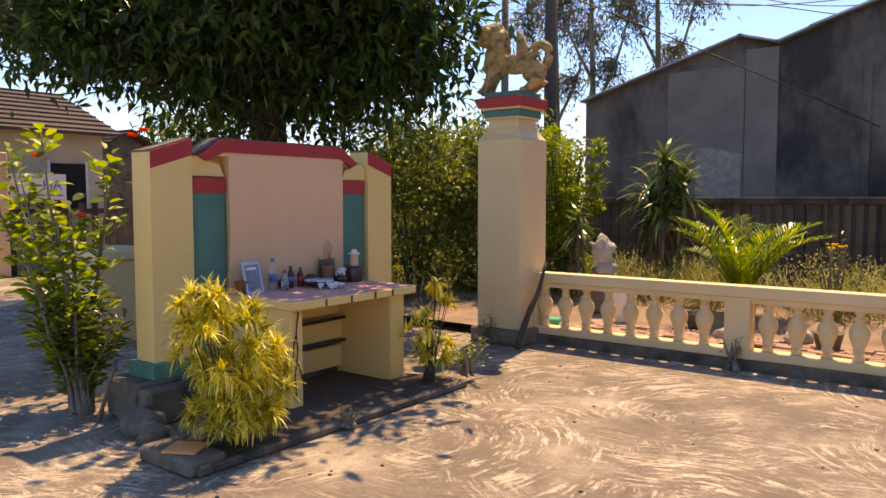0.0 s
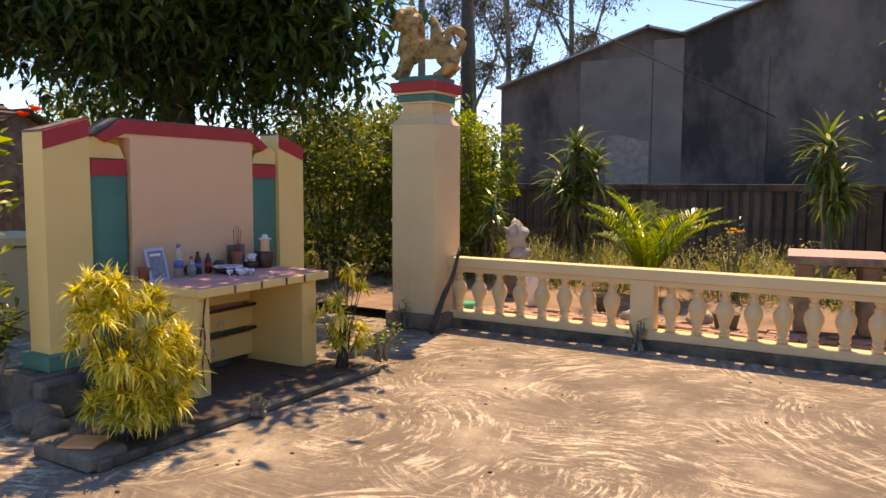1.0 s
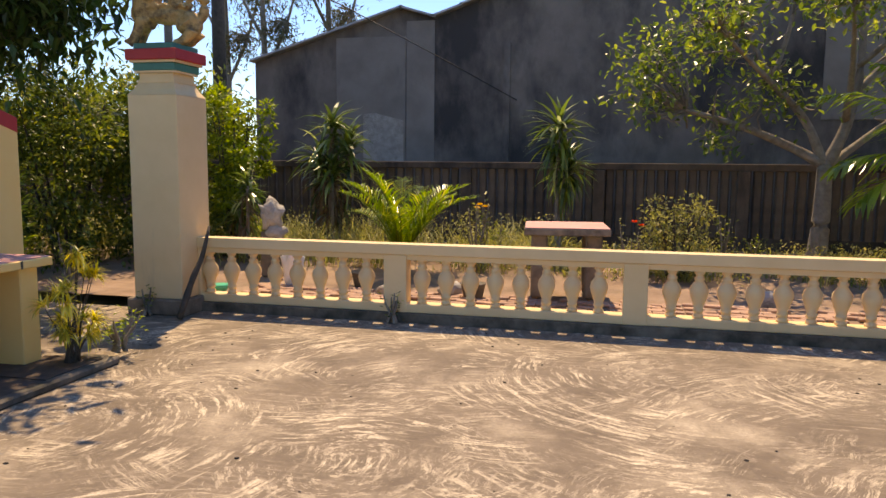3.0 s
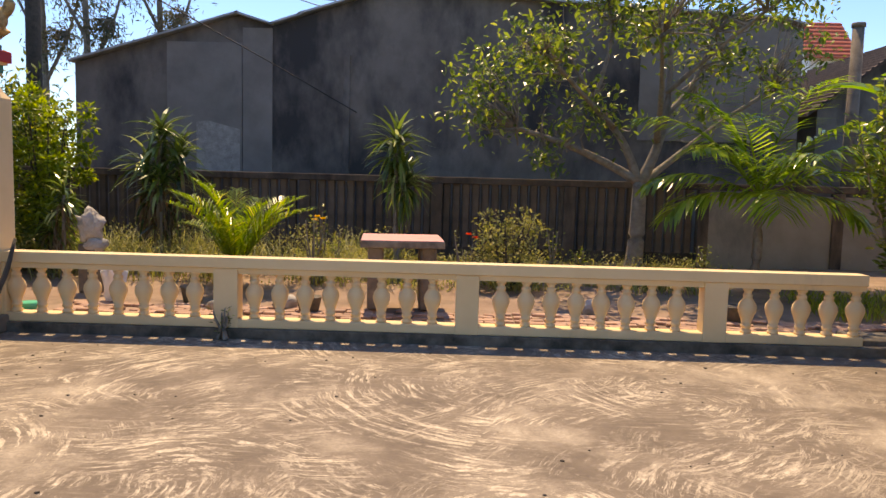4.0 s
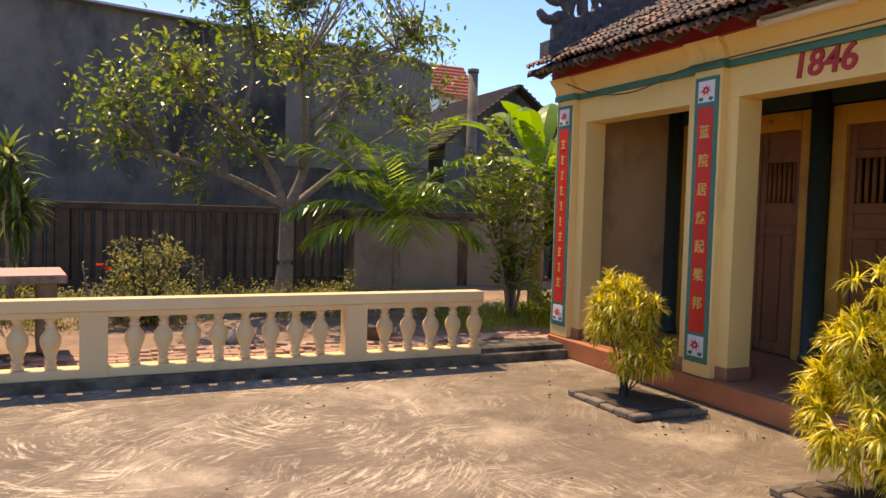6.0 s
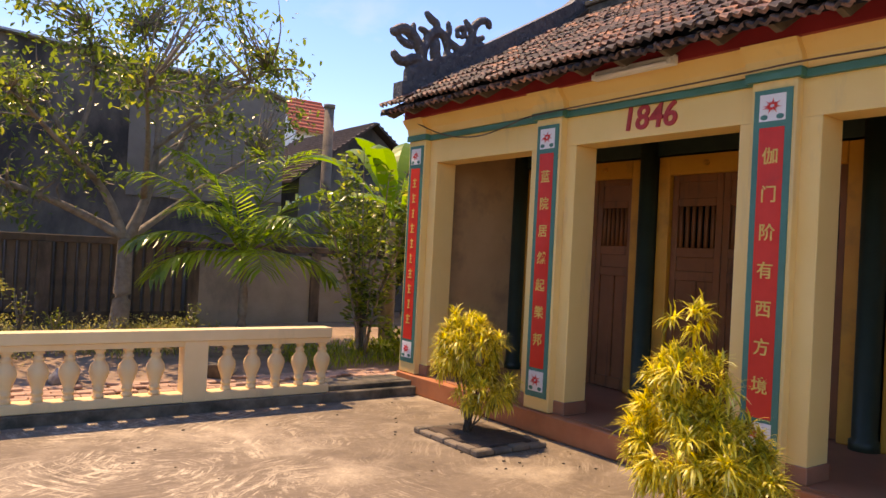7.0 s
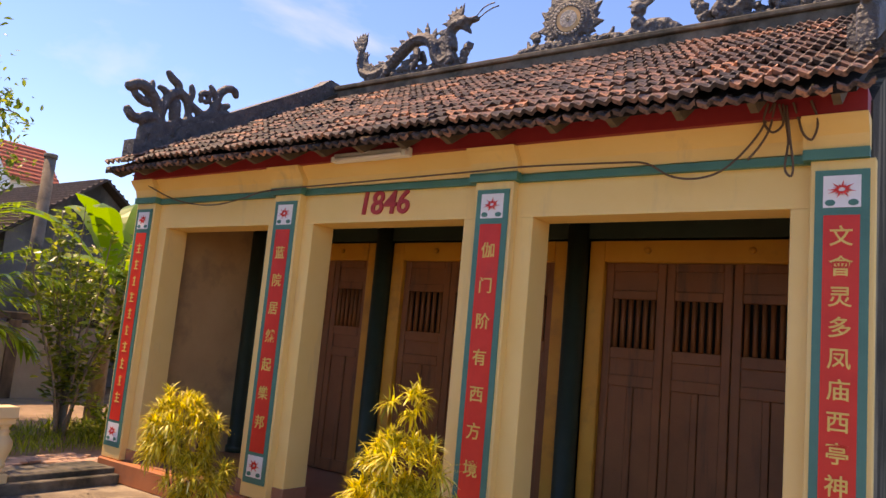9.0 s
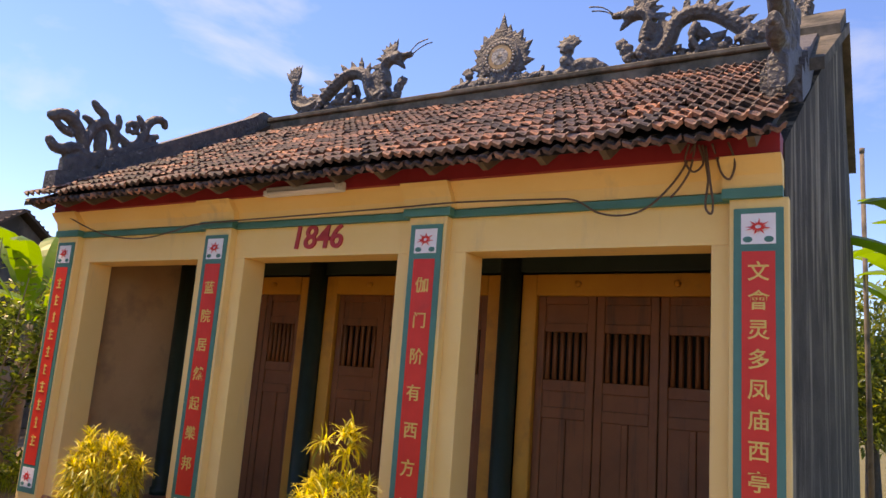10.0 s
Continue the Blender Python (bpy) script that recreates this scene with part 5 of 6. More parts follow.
def palm(at, label, fronds, length, trunk_h, material, seed, droop=.9, leaflet=.36, rise=(.5, 1.35), hang=-.12, wide=.026, spec=()):
    """A feather palm: arched rachises with two ranks of leaflets each."""
    r = np.random.default_rng(seed)
    b = thing("palm", at, label, "palm", "garden palms")
    if trunk_h:
        part("trunk", tube(bmesh.new(), curve_pts([(0, 0, 0), (.03, 0, trunk_h * .5), (0, 0, trunk_h)], 8), [.085 - .004 * i for i in range(9)], 9), M_BARK, b)
    for k in range(len(spec) or fronds):
        a = 2 * math.pi * (k * .382) + r.uniform(-.2, .2)
        e = r.uniform(*rise)
        L = length * r.uniform(.75, 1.05)
        if spec:
            a, e, L = radians(spec[k][0]), spec[k][1], length * spec[k][2]
        out = Vector((math.cos(a), math.sin(a), 0))
        pts = []
        for i in range(15):
            t = i / 14
            ang = e - droop * t * t * 1.5
            p = (pts[-1] if pts else Vector((0, 0, trunk_h))) + (out * math.cos(ang) + Vector((0, 0, math.sin(ang)))) * (L / 14 if i else 0)
            pts.append(p)
        f = part("frond", tube(bmesh.new(), pts, [.014 * (1 - .8 * i / 14) + .002 for i in range(15)], 5), material, b)
        side = out.cross(Vector((0, 0, 1)))
        n = 27
        t = np.linspace(.14, 1, n)
        arr = np.array([tuple(p) for p in pts])
        idx = np.minimum((t * 14).astype(int), 13)
        base = arr[idx] + (arr[idx + 1] - arr[idx]) * (t * 14 - idx)[:, None]
        along = arr[idx + 1] - arr[idx]
        along /= np.linalg.norm(along, axis=1, keepdims=True)
        sets = []
        for s in (-1, 1):
            d = along * .85 + s * np.array(tuple(side)) - np.array((0, 0, hang)) + r.normal(size=(n, 3)) * .11
            ln = leaflet * np.sin(np.pi * (.12 + .8 * t)) ** .7 * r.uniform(.85, 1.1, n)
            sets.append(scatter(STIFF, base, d, ln, wide))
        leaves("feather", sets, material, f)
    return b


palm((-1.92, 8.6, .15), "young bright green palm behind the balustrade", 17, 1.45, .15, L_PALMLIGHT, 71, droop=.55, leaflet=.44, rise=(.75, 1.5), hang=-.05)
palm((5.29, 9.4, .12), "green feather palm with a slim grey trunk", 0, 2.1, 1.36, L_PALM, 72, droop=.68, leaflet=.74, hang=.42, wide=.056,
     spec=((182, .45, .8), (172, .95, 1.0), (150, 1.3, .95), (75, 1.5, .95), (22, 1.3, 1.1), (4, .95, 1.0), (-8, .5, .85), (-85, .7, .8), (-125, 1.0, .9), (105, .8, .9), (-45, .75, .85), (215, .75, .8), (40, .6, .8), (190, .15, .7), (-8, .15, .7), (-100, .25, .65)))


def cordyline(at, label, heads, seed, skirt=True, size=1.0):
    """A clump of slim stems with heads of sword leaves over a skirt of dry ones; heads: (x, y, z)."""
    r = np.random.default_rng(seed)
    b = thing("dracaena", at, label, "shrub", "tall dracaenas")
    sets, dry = [], []
    for x, y, z in heads:
        part("stem", tube(bmesh.new(), curve_pts([(x * .3, y * .3, 0), (x * .6, y * .6, z * .5), (x, y, z)], 8), .03, 6), M_BARK, b)
        n = 70
        a, e = r.random(n) * 2 * np.pi, r.uniform(-.45, 1.35, n)
        d = np.stack((np.cos(a) * np.cos(e), np.sin(a) * np.cos(e), np.sin(e)), 1)
        q = np.tile((x, y, z), (n, 1)) + np.stack((np.zeros(n), np.zeros(n), r.uniform(-.25, .1, n)), 1)
        sets.append(scatter(SWORD, q, d, r.uniform(.42, .66, n) * size, .062 * size, r.uniform(-.3, .3, n)))
        n = 40 if skirt else 34
        a = r.random(n) * 2 * np.pi
        d = np.stack((np.cos(a), np.sin(a), r.uniform(-1.5, .1, n)), 1)
        q = np.tile((x, y, 0), (n, 1)) + np.stack((np.zeros(n), np.zeros(n), (r.uniform(.45, .95, n) if skirt else r.uniform(.68, .95, n)) * z), 1)
        (dry if skirt else sets).append(scatter(LONG, q, d, r.uniform(.3, .5, n) * size, .05 * size))
        sets.append(scatter(LONG, q[::3], d[::3] + (0, 0, .3), .38 * size, .055 * size))
    leaves("leaves", sets, L_CORDY, b)
    if dry:
        leaves("dry_skirt", dry, L_DRY, b, "hanging dry brown leaves")
    return b


cordyline((-3.68, 10.5, .15), "tall dracaena clump with a dry leaf skirt", [(0, 0, 2.05), (.25, .1, 1.7), (-.25, .05, 1.6), (.05, -.15, 1.3)], 81)
cordyline((.05, 10.5, .15), "slender dracaena on a single stem", [(0, 0, 2.0), (.12, .05, 1.45)], 82, skirt=False)
cordyline((-4.4, 8.9, .12), "reddish young dracaena by the pillar", [(0, 0, 1.15), (-.2, .1, .8)], 83, size=.62)


def banana(at, label, n, height, seed, lean=0.0):
    r = random.Random(seed)
    b = thing("banana_plant", at, label, "banana plant")
    part("trunk", tube(bmesh.new(), [(0, 0, 0), (.02, 0, height * .35), (0, 0, height * .6)], [.13, .11, .07], 10), M_BARK, b)
    for k in range(n):
        a = 2 * math.pi * k * .382 + r.uniform(-.3, .3) + lean
        out = Vector((math.cos(a), math.sin(a), 0))
        side = out.cross(Vector((0, 0, 1)))
        e, L, w = r.uniform(.75, 1.45), height * r.uniform(.5, .65), .22
        p = Vector((0, 0, height * .58))
        bm, prev = bmesh.new(), None
        for i in range(15):
            t = i / 14
            ang = e - 1.5 * t * t
            p = p + (out * math.cos(ang) + Vector((0, 0, math.sin(ang)))) * L / 14
            ww = w * math.sin(math.pi * min(1, max(0.02, (t - .15) / .86))) ** .6 if t > .16 else .02
            tear = r.uniform(.75, 1.0)
            row = [bm.verts.new(p + side * s * ww * tear - Vector((0, 0, abs(s) * ww * .35))) for s in (-1, 0, 1)]
            if prev:
                bm.faces.new((prev[0], prev[1], row[1], row[0])), bm.faces.new((prev[1], prev[2], row[2], row[1]))
            prev = row
        part("leaf_blade", bm, L_BANANA, b)
    return b


banana((7.75, 9.3, .1), "banana plant with broad pale leaves", 8, 3.4, 91)
banana((9.0, 9.9, .1), "banana plant behind the temple corner", 7, 3.2, 92, 1.0)
banana((10.9, -2.5, 0), "banana plant beyond the gable wall", 14, 4.2, 93, .6)
banana((13.4, -2.55, 0), "banana plant with dry lower leaves beyond the gable", 8, 4.2, 94, .2)

banana((16.5, -2.3, 0), "banana plant in the far yard", 10, 4.4, 95, .9)

# weeds
r4 = np.random.default_rng(5)
n = 9000
q = np.stack((r4.uniform(-9, 5.0, n), 8.6 + 2.9 * r4.random(n) ** .8, np.full(n, .12)), 1)
clump = np.array([noise.noise(Vector((x * .9, y * .9, 3))) for x, y, _ in q])
q = q[clump > -.12]
d = np.stack((r4.normal(size=len(q)) * .45, r4.normal(size=len(q)) * .45, np.ones(len(q))), 1)
low = np.where(q[:, 0] > .2, .38, .85)
sets = [scatter(RIBBON, q, d, r4.uniform(.3, .9, len(q)) * low, .017)]
n = 16000
c = np.stack((r4.uniform(-9, 5.0, 190), r4.uniform(8.6, 11.6, 190), np.full(190, .1)), 1)
hh = r4.uniform(.35, 1.0, 190) * np.where(c[:, 0] > .2, .4, .85)
w = r4.integers(0, 190, n)
p = c[w] + np.stack((r4.normal(size=n) * .13, r4.normal(size=n) * .13, r4.random(n) * hh[w]), 1)
L = r4.uniform(.03, .07, n)
sets.append(scatter(BLADE, p, r4.normal(size=(n, 3)) + (0, 0, .4), L, L * .5))
ob = leaves("weeds", sets, L_GRASS)
tagged(ob, "dry yellow-green weeds in the garden", "weeds", kind="stuff")
n = 4000
q = np.stack((r4.uniform(5.4, 12, n), r4.uniform(7.4, 9.2, n), np.full(n, .08)), 1)
d = np.stack((r4.normal(size=n) * .5, r4.normal(size=n) * .5, np.ones(n)), 1)
ob = leaves("grass", [scatter(RIBBON, q, d, r4.uniform(.12, .3, n), .012)], L_BRIGHT)
tagged(ob, "green grass by the temple corner", "grass", kind="stuff")


# ---- things on the altar ----
M_GLASS = bpy.data.materials.new("clear_plastic")
M_GLASS.use_nodes = True
g = M_GLASS.node_tree.nodes["Principled BSDF"]
g.inputs["Base Color"].default_value, g.inputs["Roughness"].default_value, g.inputs["Transmission Weight"].default_value, g.inputs["IOR"].default_value = (0.86, 0.92, 0.93, 1), 0.08, 0.85, 1.2
M_PORCELAIN = surf("blue_white_porcelain", (0.72, 0.72, 0.74), (0.78, 0.78, 0.80), 20.0, 0.25, 0.05, 80, stain=(0.08, 0.10, 0.32), stain_scale=28.0, stain_range=(0.52, 0.58))
M_BROWNJAR = surf("brown_glaze", (0.06, 0.025, 0.018), (0.11, 0.045, 0.03), 10.0, 0.35, 0.1, 60)
M_REDCAP = surf("red_plastic", (0.62, 0.04, 0.03), (0.7, 0.06, 0.04), 10.0, 0.4, 0.05, 60)
M_BLUE = surf("blue_label", (0.06, 0.14, 0.42), (0.10, 0.2, 0.5), 12.0, 0.5, 0.05, 60)
M_PICTURE = surf("faded_print", (0.16, 0.17, 0.22), (0.36, 0.34, 0.36), 30.0, 0.4, 0.05, 90, stain=(0.10, 0.09, 0.13), stain_scale=24.0)
M_INCENSE = surf("incense_red_stick", (0.25, 0.04, 0.03), (0.32, 0.06, 0.04), 20.0, 0.7, 0.05, 60)
M_GREENPL = surf("green_plastic", (0.03, 0.40, 0.24), (0.05, 0.50, 0.32), 8.0, 0.35, 0.05, 60)
TZ = 0.868


def bottle(at, label, h, r, cap, band, body=M_GLASS, group="altar bottles"):
    b = thing("bottle", at, label, "bottle", group)
    part("body", lathe(bmesh.new(), [(r * .9, 0), (r, .01), (r, h * .55), (r * .92, h * .6), (r, h * .64), (r * .45, h * .82), (r * .38, h * .90)], seg=14), body, b)
    part("label", lathe(bmesh.new(), [(r * 1.02, h * .28), (r * 1.02, h * .5)], seg=14), band, b)
    part("cap", lathe(bmesh.new(), [(r * .45, h * .90), (r * .45, h)], seg=12), cap, b)


bottle((-4.06, 2.70, TZ), "clear water bottle with blue label on the altar", .27, .036, M_BLUE, M_BLUE)
bottle((-3.98, 2.76, TZ), "small clear bottle with red cap on the altar", .17, .032, M_REDCAP, M_GLASS)
bottle((-4.09, 2.92, TZ), "small dark bottle on the altar", .19, .030, M_BROWNJAR, M_BLUE, M_BROWNJAR)
bottle((-4.09, 3.03, TZ), "small dark bottle with red label on the altar", .17, .028, M_REDCAP, M_REDCAP, M_BROWNJAR)


def pot(name, at, label, profile, material, category="bowl", lid=None):
    b = thing(name, at, label, category)
    part("body", lathe(bmesh.new(), profile, seg=18), material, b)
    if lid:
        part("rim", lathe(bmesh.new(), lid[0], seg=18), lid[1], b)
    return b


pot("offering_bowl", (-3.93, 3.10, TZ), "wide dark offering bowl on the altar", [(.05, 0), (.085, .02), (.12, .05), (.125, .06), (.10, .055)], M_BROWNJAR, lid=([(.128, .055), (.128, .066)], M_PORCELAIN))
pot("porcelain_bowl", (-3.73, 3.07, TZ), "small blue and white porcelain bowl", [(.03, 0), (.035, .012), (.055, .03), (.06, .055), (.05, .06)], M_PORCELAIN)
pot("porcelain_cup", (-3.70, 3.14, TZ), "small white porcelain cup", [(.018, 0), (.028, .03), (.03, .05)], M_PORCELAIN, "cup")
pot("porcelain_cup", (-3.80, 3.00, TZ), "small white porcelain cup", [(.018, 0), (.028, .03), (.03, .05)], M_PORCELAIN, "cup")
pot("incense_pot", (-4.03, 3.30, TZ), "tall red-brown incense pot on the altar", [(.045, 0), (.05, .03), (.045, .10), (.055, .16), (.05, .17)], M_TERRACOTTA, "incense pot")
pot("jar", (-4.08, 3.14, TZ), "squat brown jar on the altar", [(.03, 0), (.05, .03), (.05, .07), (.03, .10)], M_BROWNJAR, "jar")
pot("jar", (-4.08, 2.83, TZ), "squat brown jar on the altar", [(.03, 0), (.05, .03), (.05, .06), (.03, .085)], M_BROWNJAR, "jar")
pot("incense_bowl", (-4.0, 3.61, TZ), "large black incense bowl on the altar", [(.07, 0), (.075, .02), (.085, .14), (.08, .145)], M_BROWNJAR, lid=([(.086, .135), (.086, .148)], M_BROWNJAR))
b = thing("candle_holder", (-4.0, 3.61, TZ + .145), "pale pink candle holder standing in the incense bowl", "candle holder")
part("body", lathe(bmesh.new(), [(.045, 0), (.04, .02), (.038, .09), (.045, .11)], seg=16), M_PEACH, b)
part("saucer", lathe(bmesh.new(), [(.05, .11), (.06, .12), (.03, .125), (.025, .15), (.012, .155)], seg=16), M_WHITE, b)
b = thing("flower_bowl", (-4.02, 3.45, TZ), "brown bowl of white flowers on the altar", "flower bowl")
part("body", lathe(bmesh.new(), [(.05, 0), (.07, .03), (.075, .06)], seg=16), M_BROWNJAR, b)
bm = bmesh.new()
for k in range(16):
    blob(bm, (.05 * math.cos(k * 2.4) * (k / 16) ** .5, .05 * math.sin(k * 2.4) * (k / 16) ** .5, .08 + .02 * (k % 3)), (.022, .022, .016), 1, .4, k)
part("petals", bm, M_WHITE, b)
b = thing("incense_sticks", (-4.03, 3.30, TZ), "red incense sticks standing in the pot", "incense")
for k in range(5):
    part("stick", tube(bmesh.new(), [(.012 * (k - 2), .01 * (k % 2), .10), (.02 * (k - 2), .012 * (k % 3), .36 + .03 * (k % 2))], .0028, 5), M_INCENSE, b)
b = thing("framed_picture", (-4.00, 2.47, TZ), "faded picture in a pale blue frame leaning on the screen", "picture", turn=8)
for nm, bx, mt in (("backing", (-.008, .004, -.085, .085, .0, .25), M_PICTURE), ("frame", None, M_BLUE)):
    bm = boxes(bx) if bx else boxes((-.004, .012, -.095, -.078, 0, .26), (-.004, .012, .078, .095, 0, .26), (-.004, .012, -.078, .078, .235, .26), (-.004, .012, -.078, .078, 0, .016))
    bmesh.ops.rotate(bm, verts=bm.verts, cent=(0, 0, 0), matrix=Matrix.Rotation(radians(-14), 3, "Y"))
    part(nm, bm, mt if bx else surf("pale_blue_frame", (0.42, 0.50, 0.66), (0.50, 0.57, 0.72), 8, .5, .05, 60), b)
bm = boxes((.0045, .007, -.055, .055, .195, .215))
bmesh.ops.rotate(bm, verts=bm.verts, cent=(0, 0, 0), matrix=Matrix.Rotation(radians(-14), 3, "Y"))
part("title_bar", bm, M_WHITE, b)
b = thing("mirror_tile", (-4.10, 3.36, TZ), "greyish tile leaning on the screen", "tile")
part("slab", boxes((-.012, .0, -.10, .10, 0, .22), bevel=.003), M_CONC, b)
pot("flower_pot", (-4.04, 2.36, TZ), "small red clay pot at the slab end", [(.035, 0), (.05, .10), (.055, .11), (.045, .11)], M_TERRACOTTA, "pot")
# hooks and stains under the slab edge: short iron drips
for k, yy in enumerate((-.38, -.1, .18, .40)):
    part("drip_stain", boxes((.3805, .3825, yy - .010, yy + .012, .80, .858)), M_MOSS, table)
for k, (yy, zz) in enumerate(((-.45, .58), (-.02, .42), (-.42, .34), (-.12, .22))):
    part("wire_hook", tube(bmesh.new(), curve_pts([(-.22, yy, zz), (-.20, yy + .03, zz + .05), (-.20, yy + .05, zz + .02), (-.21, yy + .04, zz - .05)], 8), .005, 5), M_PLASTIC_WHITE, table)
for zz in (.545, .335):
    part("pole", tube(bmesh.new(), [(-.24, -.56, zz - .01), (-.23, .43, zz + .012)], .014, 7), M_DARKBARK, table)

for pts in ([(-3.422, 2.41, .78), (-3.420, 2.385, .62), (-3.421, 2.40, .48), (-3.420, 2.37, .30), (-3.421, 2.385, .12)], [(-3.421, 2.39, .40), (-3.419, 2.42, .33), (-3.421, 2.45, .24)], [(-3.421, 2.385, .60), (-3.419, 2.36, .53), (-3.421, 2.355, .44)]):
    solid("dry_vine", tube(bmesh.new(), curve_pts(pts, 16), .006, 5), M_DARKBARK, "dead dark vine clinging to the altar leg", "vine", group="dead vines")

# orange tile on the planter corner
b = solid("loose_tile", boxes((-.11, .11, -.10, .10, 0, .016), bevel=.003), M_ORANGETILE, "bright orange clay tile on the planter corner", "tile")
b.matrix_world = pose(-3.13, 1.235, .1035, 0, 0, 28)
b = solid("planter_corner", boxes((-.30, .24, -.13, .14, 0, .102), bevel=.02), M_MOSS, "mossy cement block at the planter corner", "block")
b.matrix_world = pose(-3.14, 1.23, 0, 0, 0, 0)
for k, (x, y, sx) in enumerate(((-3.95, 1.42, .16), (-3.72, 1.38, .12), (-3.55, 1.55, .10))):
    b = solid("rock", blob(bmesh.new(), (0, 0, sx * .5), (sx, sx * .9, sx * .7), 2, .5, k + 3), M_MOSS, "dark mossy rock at the screen's foot", "rock", group="rocks at the screen")
    b.matrix_world = pose(x, y, -.02)
# a slim tube stands in for the concrete edge of a leaning board
b = solid("white_pipe", tube(bmesh.new(), [(-4.42, 1.36, 0), (-4.30, 1.44, .46)], .016, 8), M_CONC, "concrete edge of a board leaning on the screen's foot", "pipe")

# pole leaning on the pillar
b = solid("leaning_log", tube(bmesh.new(), curve_pts([(-3.36, 5.44, .02), (-3.34, 5.66, .38), (-3.30, 5.80, .62), (-3.29, 5.94, .93)], 10), [.030, .032, .036, .030, .033, .028, .027, .024, .022, .018, .014], 8), M_DARKBARK, "weathered branch leaning on the balustrade end", "branch")
# seedlings by the wall foot
leafy_shrub("seedling", (-3.82, 5.55, .0), "small green weed at the pillar's foot", fan_stems(4, .34, .07, 2), .05, 46, L_HEDGE, 101, ROUND, group="weeds at the wall foot")
leafy_shrub("seedling", (-1.22, 5.89, .0), "small green weed at the balustrade's foot", fan_stems(5, .38, .09, 3), .05, 50, L_HEDGE, 102, ROUND, group="weeds at the wall foot")
leafy_shrub("seedling", (-3.0, 4.02, .05), "green weed in the planter corner", fan_stems(7, .34, .22, 5), .06, 110, L_BRIGHT, 103, BLADE, group="weeds at the wall foot")
leafy_shrub("seedling", (-2.86, 2.36, .02), "small grey weed on the planter kerb", fan_stems(6, .14, .10, 6), .03, 70, L_GRASS, 104, BLADE, group="weeds at the wall foot")

# ---- garden things ----
b = thing("garden_table", (.40, 7.42, .125), "heavy masonry garden table with pink top", "table", turn=6)
part("top", boxes((-.47, .47, -.50, .50, .72, .80), bevel=.012), M_CONC, b)
part("top_face", boxes((-.46, .46, -.49, .49, .80, .806)), M_PINKSLAB, b, "pink terrazzo surface")
for s in (-1, 1):
    part("leg", boxes((s * .30 - .09, s * .30 + .09, -.34, .34, 0, .72), bevel=.02), M_CONC, b)
b = thing("standing_stone", (-3.57, 8.0, .08), "pale lumpy stone on a slim pedestal", "stone")
part("pedestal", boxes((-.12, .12, -.12, .12, 0, .62), bevel=.02), M_CONC, b)
part("stone", blob(bmesh.new(), (0, 0, .84), (.16, .13, .20), 3, .6, 6), M_STONE, b)
part("stone", blob(bmesh.new(), (.05, -.02, .60), (.15, .14, .12), 2, .5, 8), M_STONE, b)
b = solid("plastic_bag", blob(bmesh.new(), (0, 0, .28), (.12, .10, .28), 3, .7, 12), M_PLASTIC_WHITE, "crumpled white plastic sack in the garden", "sack")
b.matrix_world = pose(-2.95, 7.3, .06)
b = thing("green_bowl", (-3.58, 6.62, .07), "bright green plastic bowl on the ground", "bowl")
part("body", lathe(bmesh.new(), [(.06, 0), (.10, .06), (.115, .11), (.10, .105)], seg=18), M_GREENPL, b)
for k, (x, y, a, L) in enumerate(((-1.6, 7.0, 20, .5), (-2.1, 7.5, -30, .4), (-.9, 7.2, 60, .5), (-.6, 7.0, 10, .35), (2.7, 7.6, 40, .4), (4.2, 7.2, -20, .5), (4.4, 7.5, 30, .35))):
    b = solid("plant_pot" if k % 2 else "rock", (lathe(bmesh.new(), [(.10, 0), (.14, .18), (.15, .20), (.12, .19)], seg=14) if k % 2 else blob(bmesh.new(), (0, 0, .06), (.16, .12, .11), 2, .6, k)), M_MOSS if k % 2 else M_STONE,
              "dark clay pot standing in the garden" if k % 2 else "rough stone lying in the garden", "pot" if k % 2 else "rock", group="garden pots" if k % 2 else "garden rocks")
    b.matrix_world = pose(x, y, .07, 0, 0, a)
for x, y, hh in ((-.9, 9.2, 1.15), (2.6, 10.9, .75), (-6.0, 7.0, .6), (3.1, 11.2, .5), (4.9, 10.6, .45), (5.1, 11.0, .5), (-.75, 9.6, .8)):
    leafy_shrub("weed_plant", (x, y, .12), "thin leafy weed in the garden", fan_stems(5, hh, .16, int(x * 10)), .07, 90, L_HEDGE, int(200 + x * 10), ROUND, group="garden weeds")
leafy_shrub("marigold", (-.95, 9.0, .12), "weedy plant with yellow flowers", fan_stems(7, .95, .2, 17), .06, 150, L_GRASS, 301, BLADE, flowers=[((.05, 0, .93), L_YELLOW), ((.12, .05, .9), L_YELLOW), ((0, .08, .88), L_YELLOW)], group="garden flowers")
leafy_shrub("marigold", (1.15, 8.9, .12), "weedy plant with red flowers", fan_stems(7, .8, .2, 18), .06, 150, L_GRASS, 302, BLADE, flowers=[((.05, 0, .75), L_RED), ((.14, .05, .7), L_RED)], group="garden flowers")

